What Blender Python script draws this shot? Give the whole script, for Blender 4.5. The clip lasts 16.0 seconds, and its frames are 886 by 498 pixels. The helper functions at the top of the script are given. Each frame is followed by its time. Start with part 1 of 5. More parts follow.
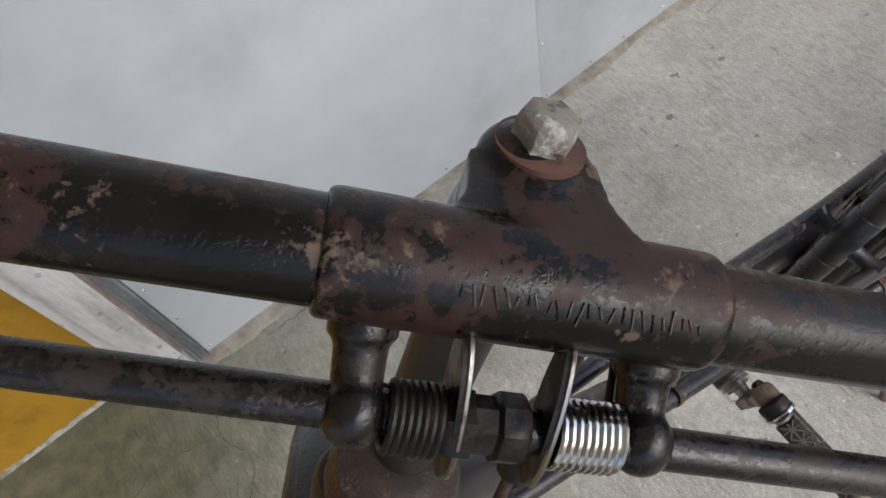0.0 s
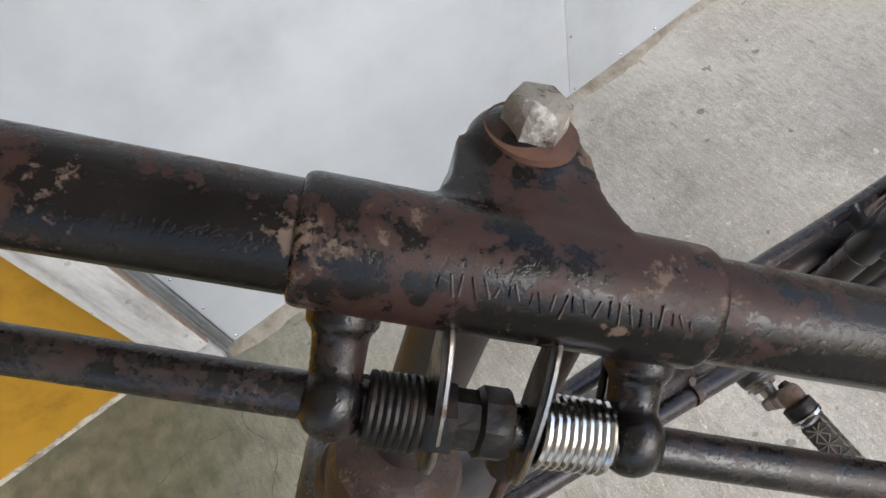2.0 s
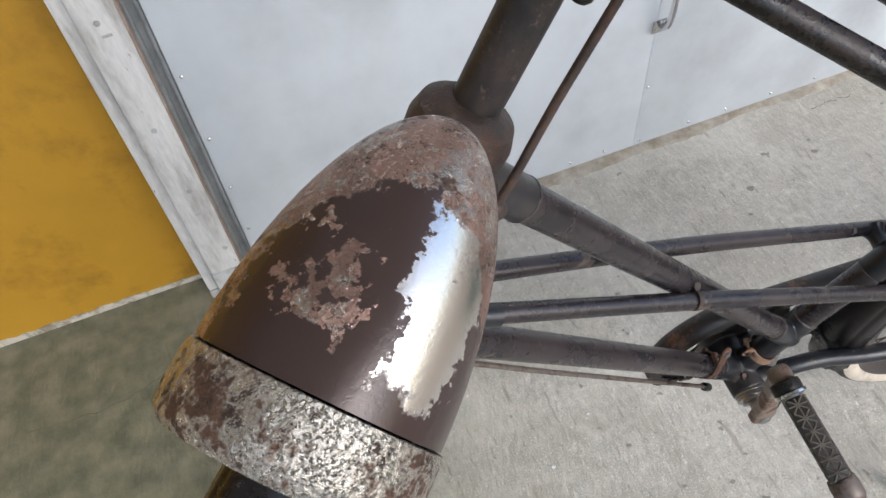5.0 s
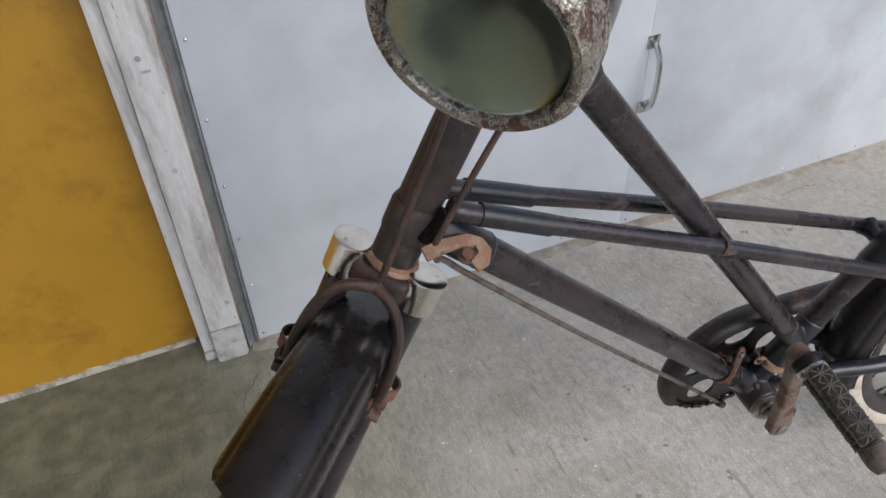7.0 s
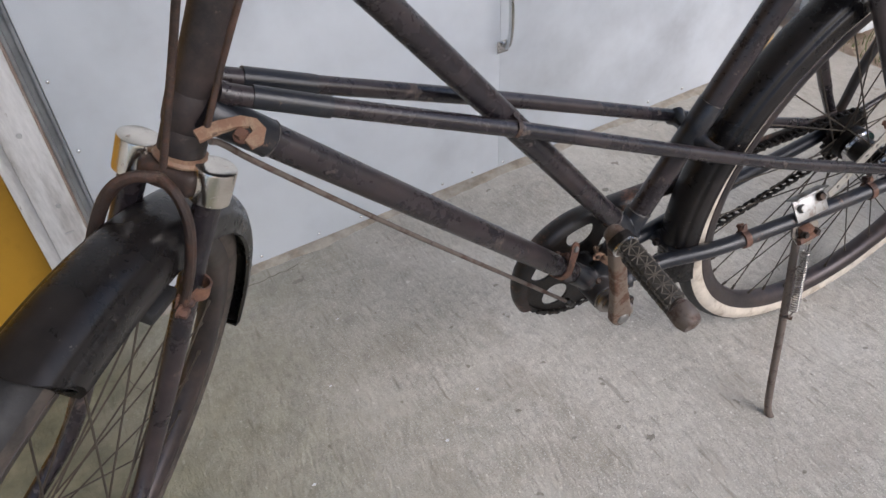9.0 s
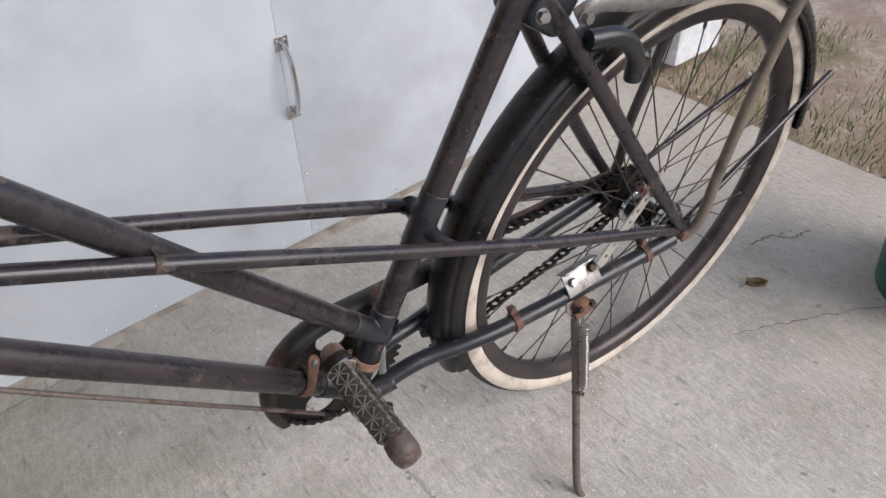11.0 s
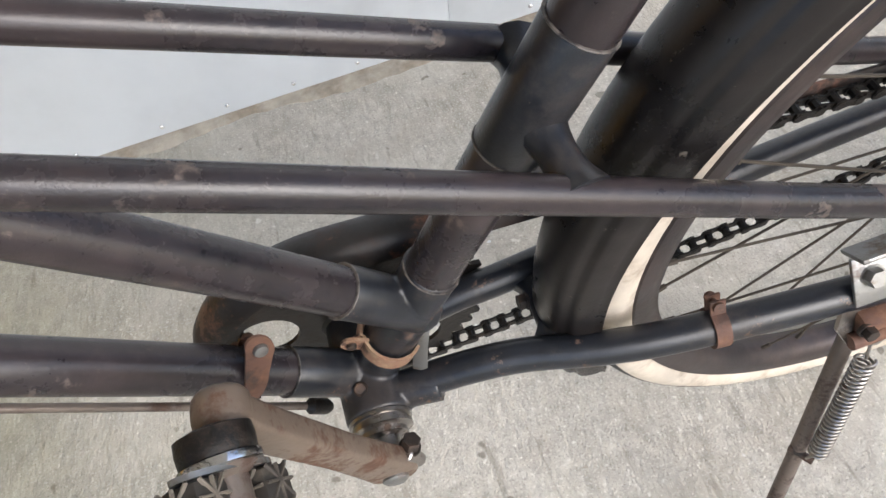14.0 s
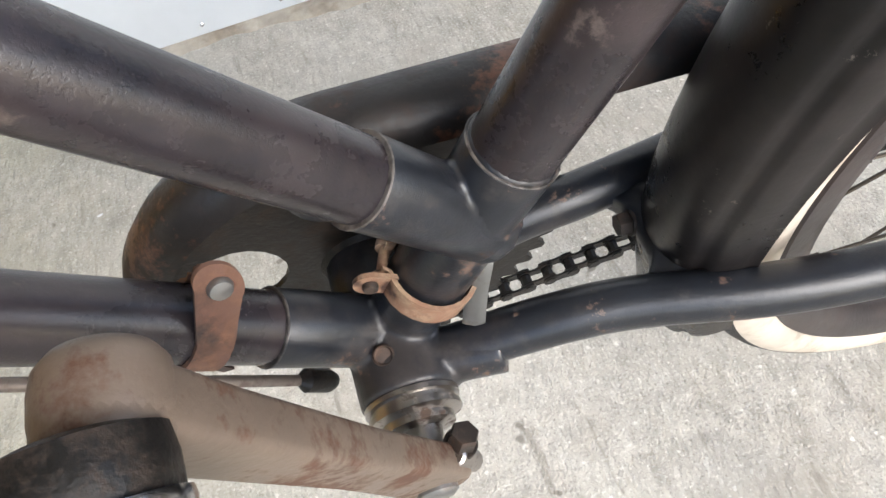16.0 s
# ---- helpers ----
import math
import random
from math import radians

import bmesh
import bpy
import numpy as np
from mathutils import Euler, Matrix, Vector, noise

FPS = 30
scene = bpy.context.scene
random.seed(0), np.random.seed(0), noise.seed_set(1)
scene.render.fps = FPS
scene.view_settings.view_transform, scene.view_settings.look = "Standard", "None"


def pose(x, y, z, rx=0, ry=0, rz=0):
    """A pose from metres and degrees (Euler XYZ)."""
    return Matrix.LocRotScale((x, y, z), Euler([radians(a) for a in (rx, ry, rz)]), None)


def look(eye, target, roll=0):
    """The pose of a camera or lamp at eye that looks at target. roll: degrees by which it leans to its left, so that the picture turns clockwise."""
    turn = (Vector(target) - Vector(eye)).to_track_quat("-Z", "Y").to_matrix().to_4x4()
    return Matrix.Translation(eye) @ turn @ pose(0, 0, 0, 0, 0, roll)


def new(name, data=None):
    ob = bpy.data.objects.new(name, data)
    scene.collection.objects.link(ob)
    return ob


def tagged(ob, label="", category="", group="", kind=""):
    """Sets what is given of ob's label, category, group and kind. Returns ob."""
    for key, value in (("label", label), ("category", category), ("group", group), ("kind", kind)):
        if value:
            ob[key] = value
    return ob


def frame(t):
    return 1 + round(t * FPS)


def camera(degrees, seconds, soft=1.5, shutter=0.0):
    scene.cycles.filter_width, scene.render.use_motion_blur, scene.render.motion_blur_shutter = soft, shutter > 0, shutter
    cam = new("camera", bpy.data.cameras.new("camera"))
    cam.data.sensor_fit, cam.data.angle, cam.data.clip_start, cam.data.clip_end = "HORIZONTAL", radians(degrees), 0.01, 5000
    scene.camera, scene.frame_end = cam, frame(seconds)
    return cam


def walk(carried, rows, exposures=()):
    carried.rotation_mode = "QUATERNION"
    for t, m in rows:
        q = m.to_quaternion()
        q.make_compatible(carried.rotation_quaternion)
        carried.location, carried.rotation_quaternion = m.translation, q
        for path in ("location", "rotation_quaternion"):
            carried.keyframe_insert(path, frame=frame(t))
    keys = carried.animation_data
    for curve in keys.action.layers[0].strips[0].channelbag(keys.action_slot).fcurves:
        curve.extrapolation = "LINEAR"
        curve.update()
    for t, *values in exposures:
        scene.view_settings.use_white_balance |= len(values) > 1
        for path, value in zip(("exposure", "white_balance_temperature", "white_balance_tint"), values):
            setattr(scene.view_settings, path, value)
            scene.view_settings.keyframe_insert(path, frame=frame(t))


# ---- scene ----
cam = camera(65.0, 16.0, soft=1.5)
PATH = [
    (0, (0.2607, 0.2621, 1.1469), (0.3857, 0.7463, 0.2809), -24.79),
    (0.5, (0.2632, 0.2567, 1.1463), (0.3612, 0.7552, 0.2850), -28.19),
    (1, (0.2645, 0.2584, 1.1456), (0.3581, 0.7666, 0.2894), -28.20),
    (1.5, (0.2683, 0.2607, 1.1403), (0.3496, 0.7652, 0.2806), -28.76),
    (2, (0.2689, 0.2577, 1.1399), (0.3548, 0.7608, 0.2800), -28.18),
    (2.5, (0.2708, 0.2486, 1.1396), (0.3627, 0.7470, 0.2775), -27.60),
    (3, (0.2675, 0.2387, 1.1399), (0.3669, 0.7386, 0.2795), -26.84),
    (3.5, (0.2568, 0.2264, 1.1385), (0.3686, 0.7296, 0.2816), -24.69),
    (4, (0.2167, 0.1875, 1.1296), (0.3473, 0.7111, 0.2877), -18.80),
    (4.5, (0.1899, 0.1433, 1.1143), (0.3072, 0.7187, 0.3049), -15.89),
    (5, (0.1583, 0.1006, 1.0994), (0.2696, 0.7066, 0.3118), -11.36),
    (5.2, (0.1399, 0.0848, 1.0914), (0.2424, 0.6921, 0.3035), -9.58),
    (7.3, (0.0388, -0.0152, 0.9965), (0.2674, 0.7222, 0.3609), -5.88),
    (7.5, (0.0406, -0.0194, 0.9874), (0.2585, 0.7108, 0.3398), -5.79),
    (8, (0.0417, -0.0573, 0.9798), (0.2491, 0.6728, 0.3288), -7.17),
    (8.5, (0.0664, -0.0931, 0.9673), (0.2995, 0.6159, 0.3018), -7.31),
    (9, (0.1068, -0.1156, 0.9546), (0.4090, 0.5662, 0.2885), -6.88),
    (9.5, (0.1452, -0.1315, 0.9552), (0.4941, 0.5444, 0.3061), -7.21),
    (10, (0.1977, -0.1403, 0.9679), (0.6215, 0.5216, 0.3496), -6.33),
    (10.2, (0.2254, -0.1504, 0.9675), (0.6769, 0.4987, 0.3553), -5.65),
    (12.3, (0.4903, -0.0083, 0.8750), (0.7833, 0.6200, 0.1543), -7.57),
    (12.5, (0.4957, 0.0004, 0.8697), (0.7663, 0.6385, 0.1488), -7.94),
    (13, (0.5215, 0.0346, 0.8368), (0.7574, 0.6508, 0.0853), -7.57),
    (13.5, (0.5543, 0.1126, 0.7727), (0.7271, 0.7126, -0.0085), -7.44),
    (14, (0.5769, 0.1834, 0.6860), (0.6580, 0.7628, -0.1251), -13.07),
    (14.2, (0.5735, 0.2089, 0.6453), (0.6368, 0.7910, -0.1653), -14.25),
    (14.5, (0.5650, 0.2314, 0.6026), (0.6120, 0.8136, -0.2090), -16.50),
    (15, (0.5529, 0.2485, 0.5754), (0.5962, 0.8141, -0.2482), -16.23),
    (15.5, (0.5507, 0.2509, 0.5623), (0.6069, 0.8058, -0.2677), -14.89),
    (16, (0.5514, 0.2539, 0.5530), (0.6291, 0.7982, -0.2823), -12.94),
]
walk(cam, [(t, look(eye, target, roll)) for t, eye, target, roll in PATH],
     exposures=[(t, stops, kelvin, tint) for t, stops, kelvin, tint in ((0, 0.32, 6090, 10), (0.8, 0.58, 6100, 10), (2, 0.71, 6120, 10), (3, 0.80, 6100, 9), (3.5, 0.84, 6080, 9), (4.1, 0.74, 6030, 9), (5, 0.64, 5960, 9), (7.3, 0.30, 5920, 12), (9, 0.34, 6000, 14), (10.2, 0.50, 6040, 14), (12.3, 0.50, 6130, 14), (13.2, 0.58, 6160, 13), (14.0, 0.95, 6180, 10), (14.6, 1.24, 6150, 9), (16, 1.30, 6150, 9))])

# ---- light ----
world = bpy.data.worlds.new("overcast_sky")
scene.world = world
world.use_nodes = True
wn = world.node_tree.nodes
sky = wn.new("ShaderNodeTexSky")
sky.sky_type = "NISHITA"
sky.sun_disc = False
sky.sun_elevation, sky.sun_rotation = radians(36), radians(153)
sky.air_density, sky.dust_density = 1.0, 2.5
world.node_tree.links.new(sky.outputs["Color"], wn["Background"].inputs["Color"])
wn["Background"].inputs["Strength"].default_value = 0.15
sun_data = bpy.data.lights.new("sun", "SUN")
sun_data.energy, sun_data.angle, sun_data.color = 1.2, radians(40), (1.0, 0.985, 0.97)
sun = new("sun", sun_data)
sun.matrix_world = look((2.5, -3.3, 3.2), (0.6, 0.4, 0.3))
scene.view_settings.exposure = 0.0


# ---- materials ----
def shader(name, base, rough, metal=0.0, second=None, mix_scale=40.0, mix_from=0.45, mix_to=0.6,
           second_rough=None, second_metal=None, third=None, third_scale=12.0, third_from=0.5, third_to=0.62,
           third_rough=None, third_metal=None, grain=300.0, bump=0.1, bump_size=0.001, spread=0.12, object_random=0.0, stretch=(1, 1, 1), ragged=0.0, pits=0.0):
    """A worn surface: a base colour with fine grain, and up to two patchy layers over it."""
    m = bpy.data.materials.new(name)
    m.use_nodes = True
    nt = m.node_tree
    n, link = nt.nodes, nt.links.new
    bsdf = n["Principled BSDF"]
    co = n.new("ShaderNodeTexCoord")
    mp = n.new("ShaderNodeMapping")
    mp.inputs["Scale"].default_value = stretch
    link(co.outputs["Object"], mp.inputs["Vector"])

    def noisy(scale, detail=6.0, rough_=0.6):
        t = n.new("ShaderNodeTexNoise")
        t.inputs["Scale"].default_value, t.inputs["Detail"].default_value, t.inputs["Roughness"].default_value = scale, detail, rough_
        link(mp.outputs["Vector"], t.inputs["Vector"])
        return t.outputs["Fac"]

    def ramp(fac, a, b):
        r = n.new("ShaderNodeMapRange")
        r.inputs["From Min"].default_value, r.inputs["From Max"].default_value = a, b
        link(fac, r.inputs["Value"])
        return r.outputs["Result"]

    def mixed(fac, a, b):
        x = n.new("ShaderNodeMix")
        x.data_type = "RGBA"
        link(fac, x.inputs["Factor"])
        for sock, v in (("A", a), ("B", b)):
            s = [i for i in x.inputs if i.name == sock and i.type == "RGBA"][0]
            if isinstance(v, tuple):
                s.default_value = (*v, 1)
            else:
                link(v, s)
        return [o for o in x.outputs if o.type == "RGBA"][0]

    def blended(fac, a, b):
        x = n.new("ShaderNodeMix")
        link(fac, x.inputs["Factor"])
        for i, v in ((2, a), (3, b)):
            if isinstance(v, (int, float)):
                x.inputs[i].default_value = v
            else:
                link(v, x.inputs[i])
        return x.outputs[0]

    def summed(a, b, k):
        """a + k (b - 0.5)"""
        x = n.new("ShaderNodeMath")
        x.operation = "MULTIPLY_ADD"
        link(b, x.inputs[0])
        x.inputs[1].default_value = k
        y = n.new("ShaderNodeMath")
        y.operation = "ADD"
        y.inputs[1].default_value = -0.5 * k
        link(a, x.inputs[2])
        link(x.outputs[0], y.inputs[0])
        return y.outputs[0]

    def masked(scale, detail, rough_, a, b):
        big = noisy(scale, detail, rough_)
        return ramp(summed(big, noisy(scale * 8, 6.0, 0.7), ragged) if ragged else big, a, b)

    dark = tuple(c * (1 - spread) for c in base)
    light = tuple(min(1, c * (1 + spread)) for c in base)
    col = mixed(ramp(noisy(grain / 6, 8.0), 0.3, 0.7), dark, light)
    ro, me = rough, metal
    height = noisy(grain, 6.0)
    if second:
        f = masked(mix_scale, 9.0, 0.65, mix_from, mix_to)
        s_dark = tuple(c * 0.65 for c in second)
        col = mixed(f, col, mixed(ramp(noisy(mix_scale * 5, 4.0), 0.35, 0.65), s_dark, second))
        ro = blended(f, ro, second_rough if second_rough is not None else rough)
        me = blended(f, me, second_metal if second_metal is not None else metal)
        height = blended(f, height, noisy(mix_scale * 9, 5.0))
    if third:
        f = masked(third_scale, 8.0, 0.62, third_from, third_to)
        t_dark = tuple(c * 0.75 for c in third)
        col = mixed(f, col, mixed(ramp(noisy(third_scale * 7, 4.0), 0.35, 0.65), t_dark, third))
        ro = blended(f, ro, third_rough if third_rough is not None else rough)
        me = blended(f, me, third_metal if third_metal is not None else metal)
    if object_random:
        oi = n.new("ShaderNodeObjectInfo")
        hv = n.new("ShaderNodeHueSaturation")
        link(col, hv.inputs["Color"])
        link(ramp(oi.outputs["Random"], 0.0, 1.0), hv.inputs["Value"])
        hv.inputs["Value"].default_value = 1.0
        r = hv.inputs["Value"].links[0].from_node
        r.inputs["To Min"].default_value, r.inputs["To Max"].default_value = 1 - object_random, 1 + object_random
        col = hv.outputs["Color"]
    link(col, bsdf.inputs["Base Color"])
    for v, sock in ((ro, "Roughness"), (me, "Metallic")):
        if isinstance(v, (int, float)):
            bsdf.inputs[sock].default_value = v
        else:
            link(v, bsdf.inputs[sock])
    if pits:
        height = summed(height, ramp(noisy(grain * 2.2, 3.0), 0.52, 0.66), -pits)
    b = n.new("ShaderNodeBump")
    b.inputs["Strength"].default_value, b.inputs["Distance"].default_value = bump, bump_size
    link(height, b.inputs["Height"])
    link(b.outputs["Normal"], bsdf.inputs["Normal"])
    return m


frame_paint = shader("frame_paint", (0.016, 0.0145, 0.018), 0.24, second=(0.050, 0.037, 0.038), mix_scale=12, mix_from=0.36, mix_to=0.66, second_rough=0.32, third=(0.140, 0.108, 0.092), third_scale=42, third_from=0.635, third_to=0.72, third_rough=0.6, grain=420, bump=0.13, spread=0.25, ragged=0.16, pits=0.4)
rod_paint = shader("rod_paint", (0.009, 0.0075, 0.0072), 0.25, second=(0.036, 0.022, 0.018), mix_scale=60, mix_from=0.49, mix_to=0.58, second_rough=0.42, third=(0.12, 0.085, 0.068), third_scale=110, third_from=0.66, third_to=0.72, grain=320, bump=0.2, bump_size=0.0008, ragged=0.4, pits=0.6)
tyre_brown = shader("tyre_brown", (0.075, 0.060, 0.050), 0.8, second=(0.04, 0.034, 0.03), mix_scale=40, bump=0.4)
pedal_steel = shader("pedal_steel", (0.17, 0.14, 0.12), 0.45, metal=0.5, second=(0.10, 0.06, 0.045), mix_scale=60, mix_from=0.48, mix_to=0.62, second_rough=0.7, second_metal=0.2, bump=0.4)
bar_paint = shader("bar_paint", (0.0078, 0.0062, 0.0058), 0.22, second=(0.046, 0.0220, 0.0162), mix_scale=22, mix_from=0.505, mix_to=0.56, second_rough=0.48, third=(0.150, 0.104, 0.076), third_scale=40, third_from=0.625, third_to=0.69, third_rough=0.6, grain=330, bump=0.16, bump_size=0.0007, spread=0.5, ragged=0.36, pits=0.8)
bar_paint.node_tree.nodes["Principled BSDF"].inputs["Specular IOR Level"].default_value = 0.32
dark_paint = shader("dark_paint", (0.0145, 0.0165, 0.0215), 0.29, second=(0.048, 0.042, 0.041), mix_scale=18, mix_from=0.52, mix_to=0.68, second_rough=0.45, third=(0.15, 0.098, 0.074), third_scale=50, third_from=0.64, third_to=0.70, third_rough=0.6, grain=420, bump=0.14, spread=0.25, ragged=0.3, pits=0.3)
fender_paint = shader("fender_paint", (0.0110, 0.0098, 0.0098), 0.27, second=(0.024, 0.020, 0.019), mix_scale=14, mix_from=0.46, mix_to=0.70, second_rough=0.40, third=(0.14, 0.12, 0.10), third_scale=90, third_from=0.67, third_to=0.73, third_rough=0.7, grain=380, bump=0.12, spread=0.25, ragged=0.2)
fender_paint.node_tree.nodes["Principled BSDF"].inputs["Specular IOR Level"].default_value = 0.33
rust = shader("rust", (0.125, 0.062, 0.042), 0.7, second=(0.20, 0.10, 0.06), mix_scale=60, second_rough=0.85, third=(0.05, 0.03, 0.025), third_scale=40, bump=0.5)
brown_rust = shader("brown_rust", (0.045, 0.031, 0.026), 0.44, metal=0.2, second=(0.100, 0.054, 0.037), mix_scale=34, mix_from=0.46, mix_to=0.64, second_rough=0.75, second_metal=0.0, third=(0.17, 0.125, 0.09), third_scale=90, third_from=0.64, third_to=0.71, third_rough=0.6, grain=360, bump=0.5, spread=0.35, ragged=0.35, pits=0.6)
copper_rust = shader("copper_rust", (0.25, 0.140, 0.090), 0.5, second=(0.38, 0.26, 0.17), mix_scale=80, second_rough=0.6, third=(0.08, 0.044, 0.032), third_scale=60, third_from=0.56, third_to=0.64, bump=0.6)
chrome = shader("chrome", (0.70, 0.66, 0.60), 0.17, metal=1.0, second=(0.30, 0.22, 0.16), mix_scale=130, mix_from=0.60, mix_to=0.72, second_rough=0.5, second_metal=0.5, bump=0.15)
clean_chrome = shader("clean_chrome", (0.62, 0.62, 0.63), 0.16, metal=1.0, bump=0.05)
spring_steel = shader("spring_steel", (0.36, 0.34, 0.32), 0.3, metal=1.0, second=(0.12, 0.08, 0.06), mix_scale=90, mix_from=0.55, mix_to=0.65, second_rough=0.7, second_metal=0.3, bump=0.2)
zinc = shader("zinc", (0.30, 0.30, 0.295), 0.42, metal=0.95, second=(0.20, 0.14, 0.10), mix_scale=70, mix_from=0.50, mix_to=0.66, second_metal=0.3, second_rough=0.7, bump=0.3)
stand_steel = shader("stand_steel", (0.16, 0.128, 0.108), 0.5, metal=0.35, second=(0.085, 0.058, 0.046), mix_scale=50, mix_from=0.48, mix_to=0.64, second_rough=0.7, second_metal=0.1, bump=0.3, ragged=0.3)
iron = shader("iron", (0.045, 0.037, 0.032), 0.5, metal=0.5, second=(0.11, 0.065, 0.045), mix_scale=55, second_rough=0.75, second_metal=0.1, bump=0.4)
greasy = shader("greasy_steel", (0.0085, 0.0075, 0.007), 0.36, second=(0.034, 0.024, 0.018), mix_scale=90, mix_from=0.52, mix_to=0.66, second_rough=0.6, bump=0.4, ragged=0.3)
greasy.node_tree.nodes["Principled BSDF"].inputs["Specular IOR Level"].default_value = 0.28
rubber = shader("rubber", (0.017, 0.0165, 0.017), 0.6, second=(0.038, 0.036, 0.035), mix_scale=50, mix_from=0.5, mix_to=0.7, bump=0.4)
pedal_rubber = shader("pedal_rubber", (0.030, 0.026, 0.022), 0.6, second=(0.10, 0.085, 0.065), mix_scale=70, mix_from=0.5, mix_to=0.7, second_rough=0.9, bump=0.3)
rib_rubber = shader("rib_rubber", (0.15, 0.13, 0.105), 0.65, second=(0.07, 0.06, 0.05), mix_scale=60, bump=0.3)
whitewall = shader("whitewall", (0.56, 0.495, 0.41), 0.8, second=(0.36, 0.285, 0.21), mix_scale=35, mix_from=0.50, mix_to=0.72, second_rough=0.9, bump=0.3)
rim_steel = shader("rim_steel", (0.05, 0.043, 0.045), 0.36, metal=0.6, second=(0.095, 0.070, 0.062), mix_scale=22, mix_from=0.42, mix_to=0.70, second_rough=0.5, second_metal=0.3, bump=0.2)
spoke_steel = shader("spoke_steel", (0.09, 0.075, 0.06), 0.55, metal=0.6, bump=0.2)
bead_wear = shader("bead_wear", (0.125, 0.110, 0.098), 0.5, second=(0.03, 0.026, 0.025), mix_scale=120, mix_from=0.45, mix_to=0.58, bump=0.3)
mark_wear = shader("mark_wear", (0.085, 0.062, 0.050), 0.45, second=(0.02, 0.015, 0.013), mix_scale=160, bump=0.3)
lamp_shell = shader("lamp_shell", (0.33, 0.215, 0.175), 0.28, metal=0.8, second=(0.58, 0.52, 0.47), mix_scale=38, mix_from=0.49, mix_to=0.60, second_rough=0.20, second_metal=0.95, third=(0.085, 0.052, 0.036), third_scale=150, third_from=0.585, third_to=0.64, third_rough=0.6, third_metal=0.2, bump=0.8, bump_size=0.0015, grain=330, spread=0.35, ragged=0.45, pits=1.0)
plate_steel = shader("plate_steel", (0.030, 0.026, 0.024), 0.30, metal=0.6, second=(0.012, 0.010, 0.009), mix_scale=80, second_rough=0.5, bump=0.3)
lamp_rim = shader("lamp_rim", (0.50, 0.47, 0.42), 0.26, metal=0.95, second=(0.145, 0.082, 0.055), mix_scale=34, mix_from=0.50, mix_to=0.60, second_rough=0.6, second_metal=0.35, third=(0.060, 0.036, 0.027), third_scale=210, third_from=0.585, third_to=0.625, third_rough=0.7, third_metal=0.1, bump=0.8, bump_size=0.0012, grain=420, ragged=0.45, pits=0.9)
carrier_paint = shader("carrier_paint", (0.165, 0.135, 0.10), 0.5, second=(0.085, 0.066, 0.055), mix_scale=30, mix_from=0.5, mix_to=0.7, second_rough=0.7, bump=0.2)
guard_paint = shader("guard_paint", (0.017, 0.0155, 0.0155), 0.42, second=(0.050, 0.029, 0.022), mix_scale=13, mix_from=0.42, mix_to=0.62, second_rough=0.7, third=(0.135, 0.064, 0.040), third_scale=22, third_from=0.56, third_to=0.66, grain=380, bump=0.3, spread=0.3, ragged=0.4)
pale_steel = shader("pale_steel", (0.56, 0.53, 0.47), 0.45, metal=0.6, second=(0.32, 0.27, 0.21), mix_scale=50, mix_from=0.55, mix_to=0.68, bump=0.2)
matt_black = shader("matt_black", (0.021, 0.018, 0.0185), 0.44, second=(0.062, 0.044, 0.039), mix_scale=14, mix_from=0.42, mix_to=0.62, second_rough=0.55, third=(0.12, 0.09, 0.072), third_scale=50, third_from=0.63, third_to=0.71, grain=400, bump=0.3, spread=0.3, ragged=0.32, pits=0.3)
bolt_crust = shader("bolt_crust", (0.33, 0.30, 0.26), 0.6, metal=0.4, second=(0.10, 0.06, 0.045), mix_scale=90, mix_from=0.52, mix_to=0.60, second_rough=0.8, second_metal=0.1, third=(0.68, 0.65, 0.60), third_scale=150, third_from=0.52, third_to=0.60, third_rough=0.8, bump=0.9, bump_size=0.002)
crank_paint = shader("crank_paint", (0.185, 0.140, 0.108), 0.45, metal=0.35, second=(0.125, 0.058, 0.033), mix_scale=30, mix_from=0.47, mix_to=0.60, second_rough=0.7, second_metal=0.1, bump=0.25, ragged=0.3)


def glass(name, tint, rough):
    m = bpy.data.materials.new(name)
    m.use_nodes = True
    b = m.node_tree.nodes["Principled BSDF"]
    b.inputs["Base Color"].default_value = (*tint, 1)
    b.inputs["Roughness"].default_value, b.inputs["Transmission Weight"].default_value, b.inputs["IOR"].default_value = rough, 1.0, 1.5
    return m


lens_glass = glass("lens_glass", (0.85, 0.92, 0.88), 0.08)
concrete = shader("concrete", (0.53, 0.50, 0.44), 0.9, second=(0.62, 0.592, 0.525), mix_scale=9, mix_from=0.42, mix_to=0.64, third=(0.45, 0.42, 0.355), third_scale=4.5, third_from=0.46, third_to=0.66, grain=420, bump=0.9, bump_size=0.0026, spread=0.22)


